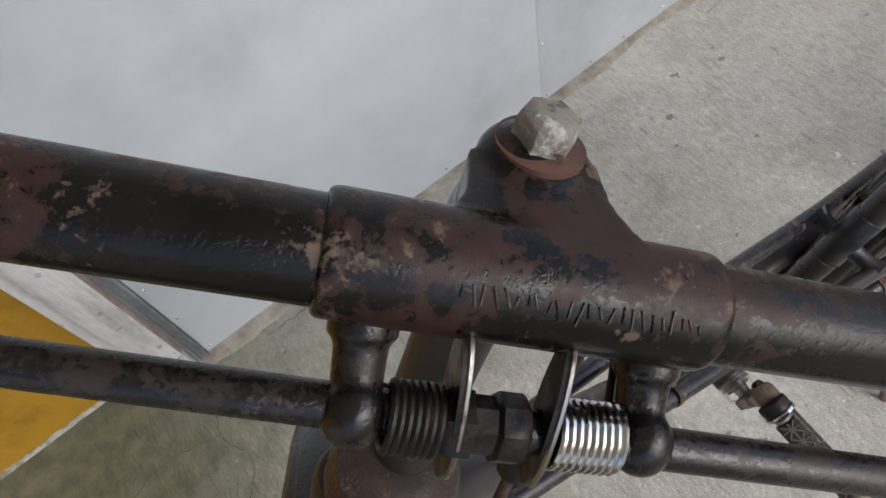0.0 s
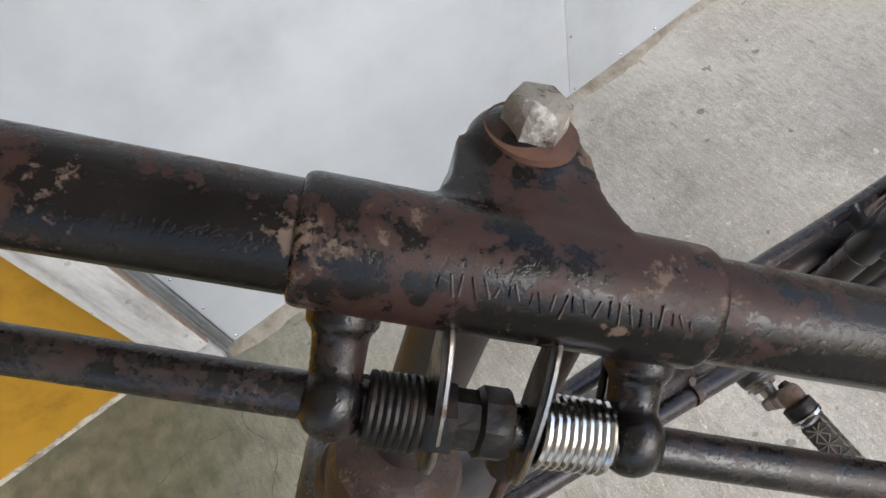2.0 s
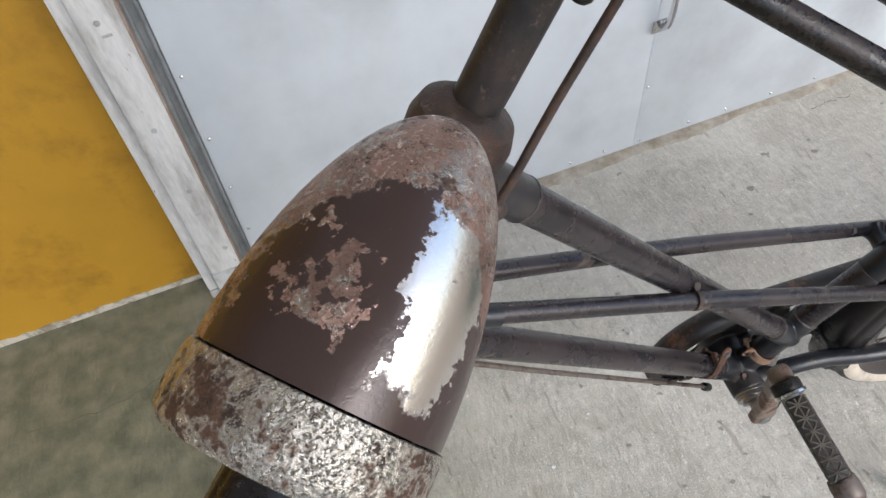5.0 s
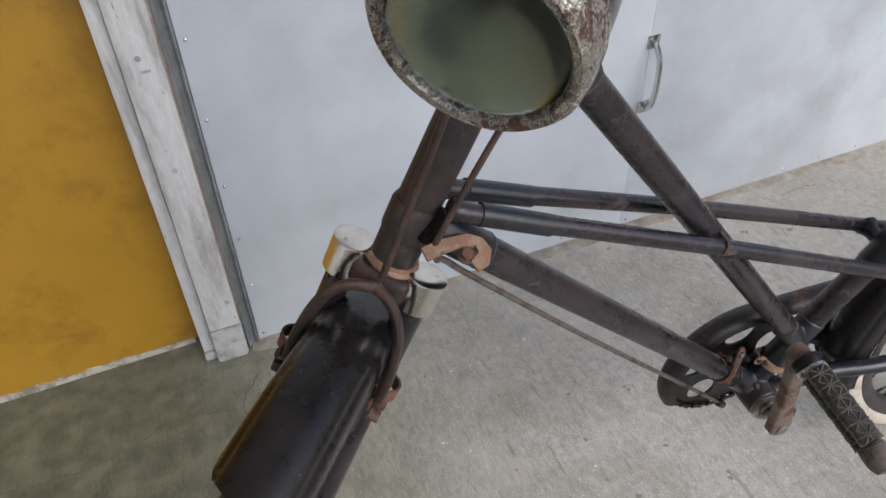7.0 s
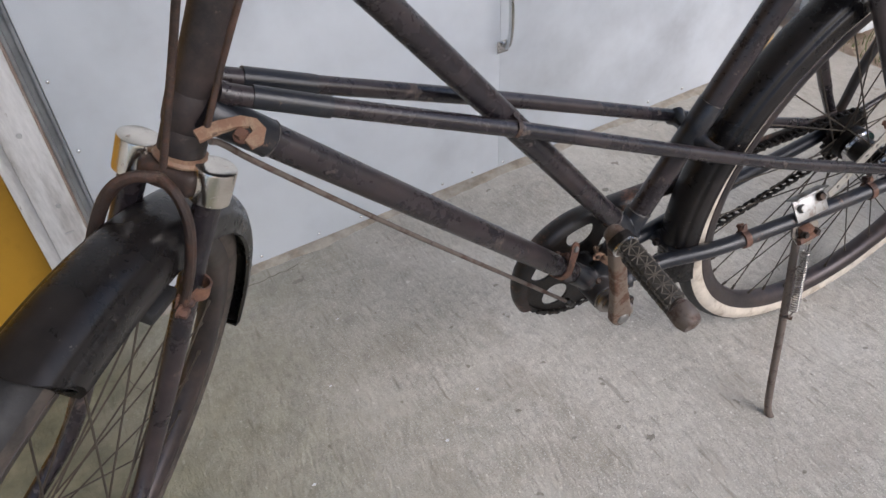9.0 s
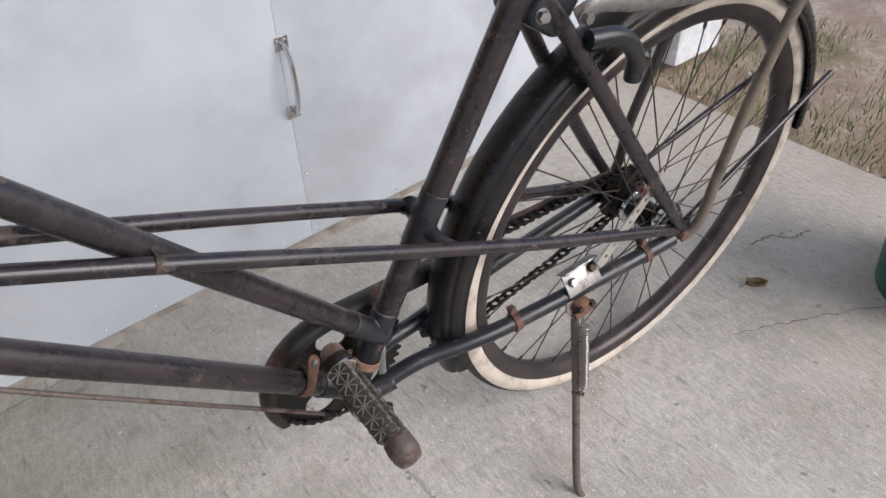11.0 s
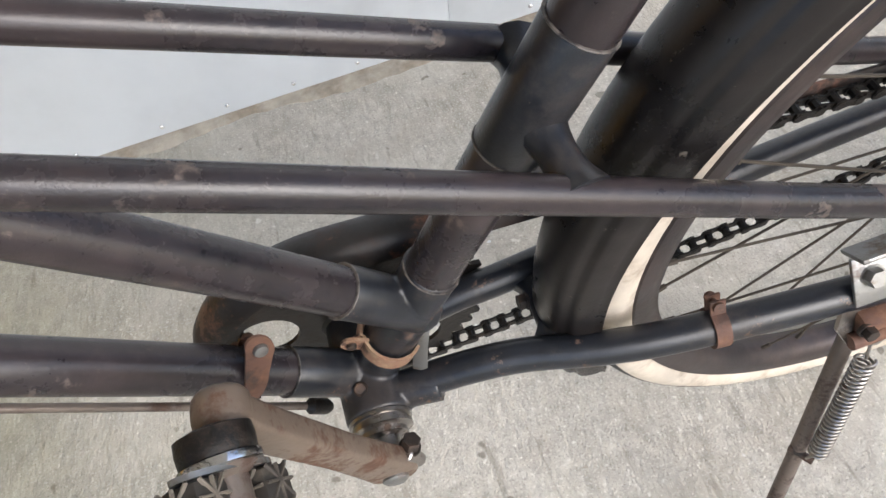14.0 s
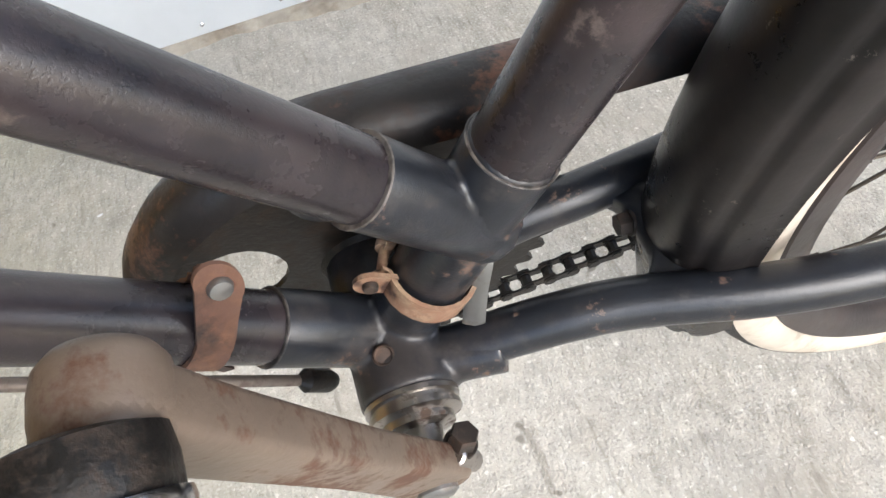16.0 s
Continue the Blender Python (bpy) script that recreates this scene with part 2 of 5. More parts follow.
def weathered(m, west_dark, edge_from, edge_to):
    """Adds broom streaks, pits and light grit to the concrete, and beside the yellow wall a dark green tone, part
    growth and part shade put into the colour.
    """
    nt = m.node_tree
    n, link = nt.nodes, nt.links.new
    bsdf = n["Principled BSDF"]
    co = n.new("ShaderNodeTexCoord")

    def noisy(scale, detail, stretch=(1, 1, 1), turn=0.0):
        mp = n.new("ShaderNodeMapping")
        mp.inputs["Scale"].default_value = stretch
        mp.inputs["Rotation"].default_value = (0, 0, turn)
        t = n.new("ShaderNodeTexNoise")
        t.inputs["Scale"].default_value, t.inputs["Detail"].default_value = scale, detail
        link(co.outputs["Object"], mp.inputs["Vector"])
        link(mp.outputs["Vector"], t.inputs["Vector"])
        return t.outputs["Fac"]

    def ramp(fac, a, b, c=0.0, d=1.0):
        r = n.new("ShaderNodeMapRange")
        for k, v in zip(("From Min", "From Max", "To Min", "To Max"), (a, b, c, d)):
            r.inputs[k].default_value = v
        link(fac, r.inputs["Value"])
        return r.outputs["Result"]

    def mixed(fac, a, b, mode="MIX"):
        x = n.new("ShaderNodeMix")
        x.data_type, x.blend_type = "RGBA", mode
        link(fac, x.inputs["Factor"])
        for sock, v in (("A", a), ("B", b)):
            s_ = [i for i in x.inputs if i.name == sock and i.type == "RGBA"][0]
            if isinstance(v, tuple):
                s_.default_value = (*v, 1)
            else:
                link(v, s_)
        return [o for o in x.outputs if o.type == "RGBA"][0]

    col = bsdf.inputs["Base Color"].links[0].from_socket
    streak = noisy(85, 8.0, (1, 0.42, 1), 0.35)
    col = mixed(ramp(streak, 0.54, 0.70, 0.0, 0.30), col, (0.74, 0.71, 0.65))
    col = mixed(ramp(noisy(70, 9.0, (1, 0.5, 1), 0.8), 0.55, 0.70, 0.0, 0.30), col, (0.24, 0.22, 0.18))
    col = mixed(ramp(noisy(330, 5.0), 0.55, 0.66, 0.0, 0.5), col, (0.78, 0.75, 0.69))
    col = mixed(ramp(noisy(360, 5.0), 0.56, 0.68, 0.0, 0.5), col, (0.19, 0.175, 0.145))
    col = mixed(ramp(noisy(2.6, 7.0), 0.52, 0.68, 0.0, 0.34), col, (0.32, 0.285, 0.225))
    col = mixed(ramp(noisy(5.5, 7.0), 0.52, 0.64, 0.0, 0.45), col, (0.66, 0.63, 0.565))
    col = mixed(ramp(noisy(11, 8.0), 0.54, 0.66, 0.0, 0.38), col, (0.34, 0.305, 0.25))
    col = mixed(ramp(noisy(75, 6.0, (1, 0.16, 1), 0.62), 0.62, 0.70, 0.0, 0.5), col, (0.24, 0.21, 0.17))
    col = mixed(ramp(noisy(160, 4.0), 0.64, 0.70, 0.0, 0.7), col, (0.80, 0.77, 0.71))
    col = mixed(ramp(noisy(34, 2.0), 0.70, 0.735, 0.0, 0.7), col, (0.17, 0.145, 0.11))
    col = mixed(ramp(noisy(47, 2.0), 0.725, 0.75, 0.0, 0.8), col, (0.74, 0.72, 0.66))
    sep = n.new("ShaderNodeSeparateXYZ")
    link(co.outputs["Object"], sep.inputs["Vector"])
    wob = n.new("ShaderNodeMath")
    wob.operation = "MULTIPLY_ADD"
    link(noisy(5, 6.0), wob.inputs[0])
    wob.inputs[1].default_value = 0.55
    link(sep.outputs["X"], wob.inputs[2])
    # green growth plus the west side's shade, painted as one fading tone
    algae_shade = mixed(ramp(noisy(22, 7.0), 0.35, 0.68), (0.098, 0.104, 0.056), (0.225, 0.224, 0.142))
    col = mixed(ramp(wob.outputs[0], edge_from, edge_to, west_dark, 0.0), col, algae_shade)
    # the slab turns browner and darker towards its east edge
    dust = n.new("ShaderNodeMath")
    dust.operation = "MULTIPLY_ADD"
    link(noisy(4, 6.0), dust.inputs[0])
    dust.inputs[1].default_value = 0.7
    link(sep.outputs["X"], dust.inputs[2])
    col = mixed(ramp(dust.outputs[0], 1.35, 2.1, 0.0, 0.55), col, (0.37, 0.325, 0.255))
    link(col, bsdf.inputs["Base Color"])
    bump = [k for k in n if k.type == "BUMP"][0]
    two = n.new("ShaderNodeMath")
    two.operation = "MULTIPLY_ADD"
    link(ramp(noisy(130, 8.0, (1, 0.45, 1), 0.35), 0.3, 0.7), two.inputs[0])
    two.inputs[1].default_value = 0.6
    link(bump.inputs["Height"].links[0].from_socket, two.inputs[2])
    link(two.outputs[0], bump.inputs["Height"])


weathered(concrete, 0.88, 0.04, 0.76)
mortar = shader("mortar", (0.37, 0.335, 0.28), 0.92, second=(0.32, 0.27, 0.21), mix_scale=16, mix_from=0.45, mix_to=0.62, grain=240, bump=0.9, bump_size=0.0016, spread=0.25)
sheet_paint = shader("sheet_paint", (0.61, 0.645, 0.685), 0.30, second=(0.595, 0.63, 0.67), mix_scale=1.2, mix_from=0.35, mix_to=0.75, grain=60, bump=0.015, spread=0.004)
white_wood = shader("white_wood", (0.66, 0.65, 0.64), 0.6, second=(0.50, 0.48, 0.46), mix_scale=9, mix_from=0.5, mix_to=0.68, third=(0.30, 0.24, 0.20), third_scale=40, third_from=0.66, third_to=0.7, bump=0.3, stretch=(3, 3, 0.6))
foot_plaster = shader("foot_plaster", (0.50, 0.50, 0.49), 0.85, second=(0.38, 0.37, 0.35), mix_scale=25, bump=0.5)
sill_wood = shader("sill_wood", (0.30, 0.22, 0.18), 0.8, second=(0.42, 0.35, 0.30), mix_scale=14, bump=0.4)
yellow_paint = shader("yellow_paint", (0.42, 0.225, 0.018), 0.5, second=(0.34, 0.17, 0.016), mix_scale=9, mix_from=0.5, mix_to=0.75, third=(0.50, 0.36, 0.17), third_scale=26, third_from=0.7, third_to=0.73, grain=90, bump=0.15, spread=0.05)
aluminium = shader("aluminium", (0.31, 0.325, 0.34), 0.5, metal=0.25, second=(0.25, 0.26, 0.27), mix_scale=6, bump=0.1)
rivet_metal = shader("rivet_metal", (0.80, 0.80, 0.80), 0.25, metal=0.8, bump=0.05)
chip_white = shader("chip_white", (0.52, 0.48, 0.40), 0.8, second=(0.30, 0.26, 0.2), mix_scale=40, bump=0.4)
jamb_wood = shader("jamb_wood", (0.50, 0.36, 0.18), 0.6, second=(0.40, 0.27, 0.13), mix_scale=12, bump=0.2, stretch=(4, 4, 0.4))
lime_wash = shader("lime_wash", (0.74, 0.76, 0.77), 0.7, second=(0.62, 0.64, 0.64), mix_scale=4, mix_from=0.5, mix_to=0.7, bump=0.3)
third_stain = shader("floor_stain", (0.25, 0.235, 0.20), 0.9, second=(0.33, 0.31, 0.26), mix_scale=60, bump=0.4)
crack_dirt = shader("crack_dirt", (0.13, 0.115, 0.09), 0.95, second=(0.20, 0.17, 0.13), mix_scale=60, bump=0.3)
dry_leaf = shader("dry_leaf", (0.20, 0.135, 0.07), 0.8, second=(0.13, 0.085, 0.045), mix_scale=50, bump=0.3)
grass_green = shader("grass_blade", (0.11, 0.14, 0.035), 0.7, second=(0.24, 0.22, 0.09), mix_scale=3, bump=0.1)
litter = shader("leaf_litter", (0.34, 0.26, 0.18), 0.85, second=(0.52, 0.45, 0.33), mix_scale=8, bump=0.2)
bin_plastic = shader("bin_plastic", (0.018, 0.085, 0.065), 0.45, second=(0.03, 0.10, 0.08), mix_scale=8, bump=0.08)
soil = shader("soil", (0.40, 0.295, 0.215), 0.95, second=(0.50, 0.40, 0.295), mix_scale=9, third=(0.27, 0.245, 0.13), third_scale=3, third_from=0.5, third_to=0.65, bump=0.9, bump_size=0.01)


# ---- mesh helpers ----
def part(name, bm, material, parent=None, label="", m=None, smooth=True):
    if m is not None:
        bm.transform(m)
    bmesh.ops.recalc_face_normals(bm, faces=bm.faces[:])
    me = bpy.data.meshes.new(name)
    bm.to_mesh(me)
    bm.free()
    me.materials.append(material)
    if smooth:
        me.shade_smooth()
        me.set_sharp_from_angle(angle=radians(38))
    ob = new(name, me)
    ob.parent = parent
    return tagged(ob, label) if label else ob


def sweep(points, radius, seg=14, closed=False, bm=None, flat=None, caps=True):
    """A tube along a line of points; radius may be one number or one for each point; flat squeezes it sideways (width, height, up)."""
    bm = bm or bmesh.new()
    pts = [Vector(p) for p in points]
    n = len(pts)
    rad = radius if isinstance(radius, (list, tuple)) else [radius] * n
    prev = None
    rings = []
    for i, p in enumerate(pts):
        a = pts[i - 1] if i or closed else p
        b = pts[(i + 1) % n] if i < n - 1 or closed else p
        tan = (b - a).normalized()
        if prev is None:
            ref = Vector(flat[2]) if flat else (Vector((0, 0, 1)) if abs(tan.z) < 0.9 else Vector((1, 0, 0)))
            side = tan.cross(ref).normalized()
        else:
            side = (prev - tan * prev.dot(tan)).normalized()
        prev = side
        up = side.cross(tan)
        w, h = (flat[0], flat[1]) if flat else (1, 1)
        rings.append([bm.verts.new(p + (side * math.cos(k / seg * math.tau) * w + up * math.sin(k / seg * math.tau) * h) * rad[i]) for k in range(seg)])
    for i in range(n if closed else n - 1):
        r, s = rings[i], rings[(i + 1) % n]
        for k in range(seg):
            bm.faces.new((r[k], r[(k + 1) % seg], s[(k + 1) % seg], s[k]))
    if caps and not closed:
        bm.faces.new(rings[0])
        bm.faces.new(rings[-1][::-1])
    return bm


def smoothed(points, steps=6):
    """Catmull-Rom points through the given ones."""
    p = [Vector(q) for q in points]
    p = [2 * p[0] - p[1]] + p + [2 * p[-1] - p[-2]]
    out = []
    for i in range(1, len(p) - 2):
        for k in range(steps):
            t = k / steps
            out.append(0.5 * (2 * p[i] + (p[i + 1] - p[i - 1]) * t + (2 * p[i - 1] - 5 * p[i] + 4 * p[i + 1] - p[i + 2]) * t * t + (3 * p[i] - p[i - 1] - 3 * p[i + 1] + p[i + 2]) * t ** 3))
    return out + [p[-2]]


def basis(origin, axis, up=(0, 0, 1)):
    """A pose whose z lies along axis."""
    z = Vector(axis).normalized()
    u = Vector(up)
    x = u.cross(z)
    x = x.normalized() if x.length > 1e-4 else Vector((1, 0, 0))
    y = z.cross(x)
    m = Matrix((x, y, z)).transposed().to_4x4()
    m.translation = Vector(origin)
    return m


def lathe(profile, origin=(0, 0, 0), axis=(0, 0, 1), seg=24, bm=None, ends=True):
    """A turned solid: profile of (radius, height) from bottom to top."""
    bm = bm or bmesh.new()
    m = basis(origin, axis)
    rings = []
    for r, h in profile:
        rings.append([bm.verts.new(m @ Vector((r * math.cos(k / seg * math.tau), r * math.sin(k / seg * math.tau), h))) for k in range(seg)])
    for a, b in zip(rings, rings[1:]):
        for k in range(seg):
            bm.faces.new((a[k], a[(k + 1) % seg], b[(k + 1) % seg], b[k]))
    if ends:
        bm.faces.new(rings[0][::-1])
        bm.faces.new(rings[-1])
    return bm


def rod(a, b, r, seg=14, bm=None, bevel=0.0):
    a, b = Vector(a), Vector(b)
    h = (b - a).length
    e = min(bevel, r * 0.6, h * 0.4)
    prof = [(r - e, 0), (r, e), (r, h - e), (r - e, h)] if e else [(r, 0), (r, h)]
    return lathe(prof, a, b - a, seg, bm)


def ball(c, r, bm=None, scale=(1, 1, 1), m=None):
    bm = bm or bmesh.new()
    mm = Matrix.Translation(c) @ (m or Matrix()) @ Matrix.Diagonal((*scale, 1))
    bmesh.ops.create_uvsphere(bm, u_segments=16, v_segments=10, radius=r, matrix=mm)
    return bm


def box(c, size, bm=None, m=None, bevel=0.0):
    own = bmesh.new()
    bmesh.ops.create_cube(own, size=1, matrix=Matrix.Translation(c) @ (m or Matrix()) @ Matrix.Diagonal((*size, 1)))
    if bevel:
        bmesh.ops.bevel(own, geom=own.edges[:], offset=bevel, segments=2, profile=0.5, affect="EDGES")
    if bm is None:
        return own
    joined(bm, own)
    return bm


def joined(bm, other):
    tmp = bpy.data.meshes.new("tmp")
    other.to_mesh(tmp)
    other.free()
    bm.from_mesh(tmp)
    bpy.data.meshes.remove(tmp)
    return bm


def plate(outline, thickness, m, bm=None, holes=()):
    """A flat piece from an outline in x, y, with its thickness along z, laid out by the pose m."""
    own = bmesh.new()
    loops = [outline, *holes]
    edges = []
    for lp in loops:
        vs = [own.verts.new((x, y, 0)) for x, y in lp]
        edges += [own.edges.new((vs[i], vs[(i + 1) % len(vs)])) for i in range(len(vs))]
    bmesh.ops.triangle_fill(own, use_beauty=True, use_dissolve=False, edges=edges)
    faces = own.faces[:]
    ext = bmesh.ops.extrude_face_region(own, geom=faces)
    bmesh.ops.translate(own, vec=(0, 0, thickness), verts=[v for v in ext["geom"] if isinstance(v, bmesh.types.BMVert)])
    own.transform(m @ Matrix.Translation((0, 0, -thickness / 2)))
    if bm is None:
        return own
    return joined(bm, own)


def circle(cx, cy, r, n=20, a0=0.0, a1=math.tau):
    return [(cx + r * math.cos(a0 + (a1 - a0) * k / n), cy + r * math.sin(a0 + (a1 - a0) * k / n)) for k in range(n)]


def wheel_ring(profile, centre, radius, axis=(0, 1, 0), seg=96, a0=0.0, a1=math.tau, bm=None, closed_profile=True):
    """A profile of (out, across) swept round a wheel; angles run from straight up towards the back."""
    bm = bm or bmesh.new()
    full = abs(a1 - a0 - math.tau) < 1e-6
    n = seg if full else seg + 1
    rings = []
    c = Vector(centre)
    for i in range(n):
        a = a0 + (a1 - a0) * i / seg
        d = Vector((math.sin(a), 0, math.cos(a)))
        rings.append([bm.verts.new(c + d * (radius + o) + Vector((0, w, 0))) for o, w in profile])
    m = len(profile)
    for i in range(seg):
        r, s = rings[i], rings[(i + 1) % n]
        for k in range(m if closed_profile else m - 1):
            bm.faces.new((r[k], r[(k + 1) % m], s[(k + 1) % m], s[k]))
    if not full and closed_profile:
        bm.faces.new(rings[0])
        bm.faces.new(rings[-1][::-1])
    return bm


def coil(a, b, r, wire, turns, seg=8, steps=14):
    a, b = Vector(a), Vector(b)
    m = basis(a, b - a)
    h = (b - a).length
    n = int(turns * steps)
    return sweep([m @ Vector((r * math.cos(i / steps * math.tau), r * math.sin(i / steps * math.tau), h * i / n)) for i in range(n + 1)], wire, seg=seg)


def clamp_band(c, axis, r, width, thick=0.0018, tail=(0, 0, -1), tail_len=0.014, bm=None):
    """A strip bent round a tube, with two ears and a bolt."""
    ax = Vector(axis).normalized()
    t = Vector(tail)
    t = (t - ax * t.dot(ax)).normalized()
    s = ax.cross(t)
    m = Matrix((s, t, ax)).transposed().to_4x4()
    m.translation = Vector(c)
    ro, ri = r + thick, r
    gap = 0.35
    pts = [(ro * math.sin(a), ro * math.cos(a)) for a in [gap + (math.tau - 2 * gap) * k / 22 for k in range(23)]]
    inn = [(ri * math.sin(a), ri * math.cos(a)) for a in [gap + (math.tau - 2 * gap) * k / 22 for k in range(23)]]
    x0 = ro * math.sin(gap)
    y1 = ro * math.cos(gap) + tail_len
    outline = [(x0, y1)] + pts + [(-x0, y1)] + [(-x0 + thick, y1)] + inn[::-1] + [(x0 - thick, y1)]
    bm = plate(outline, width, m, bm)
    yb = y1 - tail_len * 0.4
    return lathe([(0.003, -0.001), (0.0035, 0), (0.0035, 0.003), (0.002, 0.003), (0.002, 2 * x0 + 0.002), (0.0035, 2 * x0 + 0.002), (0.0035, 2 * x0 + 0.005)], m @ Vector((-x0 - 0.003, yb, 0)), m.to_3x3() @ Vector((1, 0, 0)), 10, bm)


# ---- setting ----
WALL_Y = 1.033
ground = part("ground", box((0, 0, -0.06), (120, 120, 0.06)), soil)
tagged(ground, "bare brown soil with sparse dry grass", "ground", kind="structure")


def slab(name, x0, x1, y0, y1, z0, z1, mat, bevel=0.0):
    return part(name, box(((x0 + x1) / 2, (y0 + y1) / 2, (z0 + z1) / 2), (x1 - x0, y1 - y0, z1 - z0), bevel=bevel), mat)


floor = slab("floor", -6, 1.82, -6, 1.25, -0.03, 0.0, concrete)
tagged(floor, "rough grey poured concrete floor with stains", "floor", kind="structure")
# double sheet-metal door
door_1 = new("door_1")
door_1.location = (0, WALL_Y, 0)
tagged(door_1, "pale grey painted sheet metal double door with rivets", "door", kind="structure")


# the walls are sheared sideways with height to fit their lean in the camera's view
WALL_SHEAR = Matrix.Identity(4)
WALL_SHEAR[0][2] = 0.057


def leaf(x0, x1):
    return part("door_leaf", box(((x0 + x1) / 2, 0.02, 1.006), (x1 - x0, 0.04, 2.0), bevel=0.0008), sheet_paint, door_1, m=WALL_SHEAR)


leaf(-0.043, 0.7801)
leaf(0.7805, 1.60)

# ---- bicycle ----
bike = new("bicycle")
bike.matrix_world = Matrix.Translation((-0.006, 0.436, 0)) @ pose(0, 0, 0, 0, 0, -2.5) @ pose(0, 0, 0, 4.5)
tagged(bike, "old black roadster bicycle with rusty worn paint on its kickstand", "bicycle")

# bike axes: x to the back, y to the far side, z up
BB = Vector((0.5495, 0.007, 0.2925))
AXLE = Vector((1.022, 0, 0.330))
R_REAR = 0.3265
CROWN = Vector((0.135, -0.0026, 0.6824))
STEM_AT = Vector((0.145, -0.034, 0.70))
TOP = Vector((0.305, -0.010, 0.99))


def turned_frame(origin, up, side):
    """A frame of the steered parts: forward, side (far +), up."""
    u = Vector(up).normalized()
    s = Vector(side)
    s = (s - u * s.dot(u)).normalized()
    f = u.cross(s)
    m = Matrix((f, s, u)).transposed().to_4x4()
    m.translation = origin
    return m


BAR = turned_frame(STEM_AT, TOP - STEM_AT, (-0.76, 0.56, 0.33))
FORK = turned_frame(CROWN, (0.472, 0.0275, 0.881), (-0.704, 0.585, 0.41))


def at_bar(f, s, u):
    return BAR @ Vector((f, s, u))


def at_fork(f, s, u):
    return FORK @ Vector((f, s, u))


def cast(ob, voxel=0.0012, rounds=6):
    """Melts a part's pieces into one smooth casting."""
    r = ob.modifiers.new("melt", "REMESH")
    r.mode, r.voxel_size, r.use_smooth_shade = "VOXEL", voxel, True
    s = ob.modifiers.new("soften", "SMOOTH")
    s.factor, s.iterations = 0.6, rounds
    return ob


def hex_bolt(at, axis, flat, height, washer=0.0):
    bm = bmesh.new()
    if washer:
        lathe([(washer, -0.0022), (washer * 1.02, -0.001), (washer, 0)], at, axis, 22, bm)
    e = flat * 0.577
    return lathe([(e * 0.98, 0), (e, 0.0008), (e, height - 0.0012), (e * 0.9, height)], at, axis, 6, bm)


# frame tubes
UP_A, UP_B = Vector((0.2170, -0.0191, 0.866)), Vector((0.5954, 0.0013, 0.360))
LO_A, LO_B = Vector((0.1546, -0.0163, 0.717)), Vector((0.5514, 0.0043, 0.291))
SEAT_A, SEAT_B = Vector((0.560, 0.006, 0.310)), Vector((0.790, -0.011, 0.762))
head_a, head_b = at_fork(-0.002, 0.006, 0.018), at_fork(-0.001, 0.004, 0.19)
part("head_tube", sweep([head_a, head_b], 0.0165, 22), matt_black, bike)
part("upper_tube", sweep([UP_A, UP_B], 0.0128, 22), frame_paint, bike)
part("lower_tube", sweep([LO_A, LO_B], 0.0137, 22), frame_paint, bike)
part("seat_tube", sweep([SEAT_A, SEAT_B], 0.0141, 22), frame_paint, bike)


def sleeve(name, p, q, a, b, r, mouths=(), material=None):
    """A lug sleeve on the tube p-q, from a to b metres along it, with a bead at its mouth."""
    d = (Vector(q) - Vector(p)).normalized()
    h = b - a
    prof = [(r * 0.96, 0), (r, 0.0012), (r, h - 0.0012), (r * 0.96, h)]
    ob = part(name, lathe(prof, Vector(p) + d * a, d, 24), material or dark_paint, bike)
    for at in mouths:
        part("mouth_bead", lathe([(r * 0.93, -0.0005), (r + 0.0001, -0.0004), (r + 0.0004, 0.0), (r + 0.0001, 0.0004), (r * 0.93, 0.0005)], Vector(p) + d * at, d, 28), bead_wear, ob)
    return ob


up_len, lo_len = (UP_B - UP_A).length, (LO_B - LO_A).length
sleeve("upper_lug", UP_A, UP_B, 0.0, 0.075, 0.0141, (0.075,))
sleeve("lower_lug", LO_A, LO_B, 0.0, 0.055, 0.0150, (0.055,))
sleeve("upper_lug", UP_A, UP_B, up_len - 0.062, up_len - 0.006, 0.0140, (up_len - 0.062,))
sleeve("lower_lug", LO_A, LO_B, lo_len - 0.062, lo_len - 0.01, 0.0148, (lo_len - 0.062,))
sleeve("seat_lug", SEAT_A, SEAT_B, 0.015, 0.098, 0.0152, (0.098,))
sleeve("seat_lug", SEAT_A, SEAT_B, 0.19, 0.252, 0.0150, (0.19, 0.252))
for u0, u1 in ((0.016, 0.045), (0.152, 0.182)):
    part("head_ring", lathe([(0.0178, 0), (0.0188, 0.003), (0.0188, u1 - u0 - 0.004), (0.017, u1 - u0)], (-0.002, 0.006, u0), (0, 0, 1), 26), matt_black, bike, m=FORK)
# rusted upper head cup, and the casing in front of it that carries the lamp bracket, with dark ovals for its rod slots
part("head_cup", lathe([(0.0180, 0.0), (0.0240, 0.004), (0.0278, 0.014), (0.0280, 0.026), (0.0250, 0.036), (0.0165, 0.041), (0.0140, 0.042)], (0.006, -0.0070, 0.181), (0, 0, 1), 34), brown_rust, bike, "rusty rounded upper head cup", m=FORK)
FRONT_WAY, FRONT_UP = Vector((0.72, 0, -0.69)), Vector((0.69, 0, 0.72))
CASE = Vector((0.006, -0.0070, 0.205))
part("head_casing", lathe([(0.0180, 0.0), (0.0262, 0.004), (0.0266, 0.016), (0.0240, 0.034), (0.0225, 0.050), (0.0200, 0.053)], CASE, FRONT_WAY, 34), brown_rust, bike, "rusty casing of the upper head lug", m=FORK)
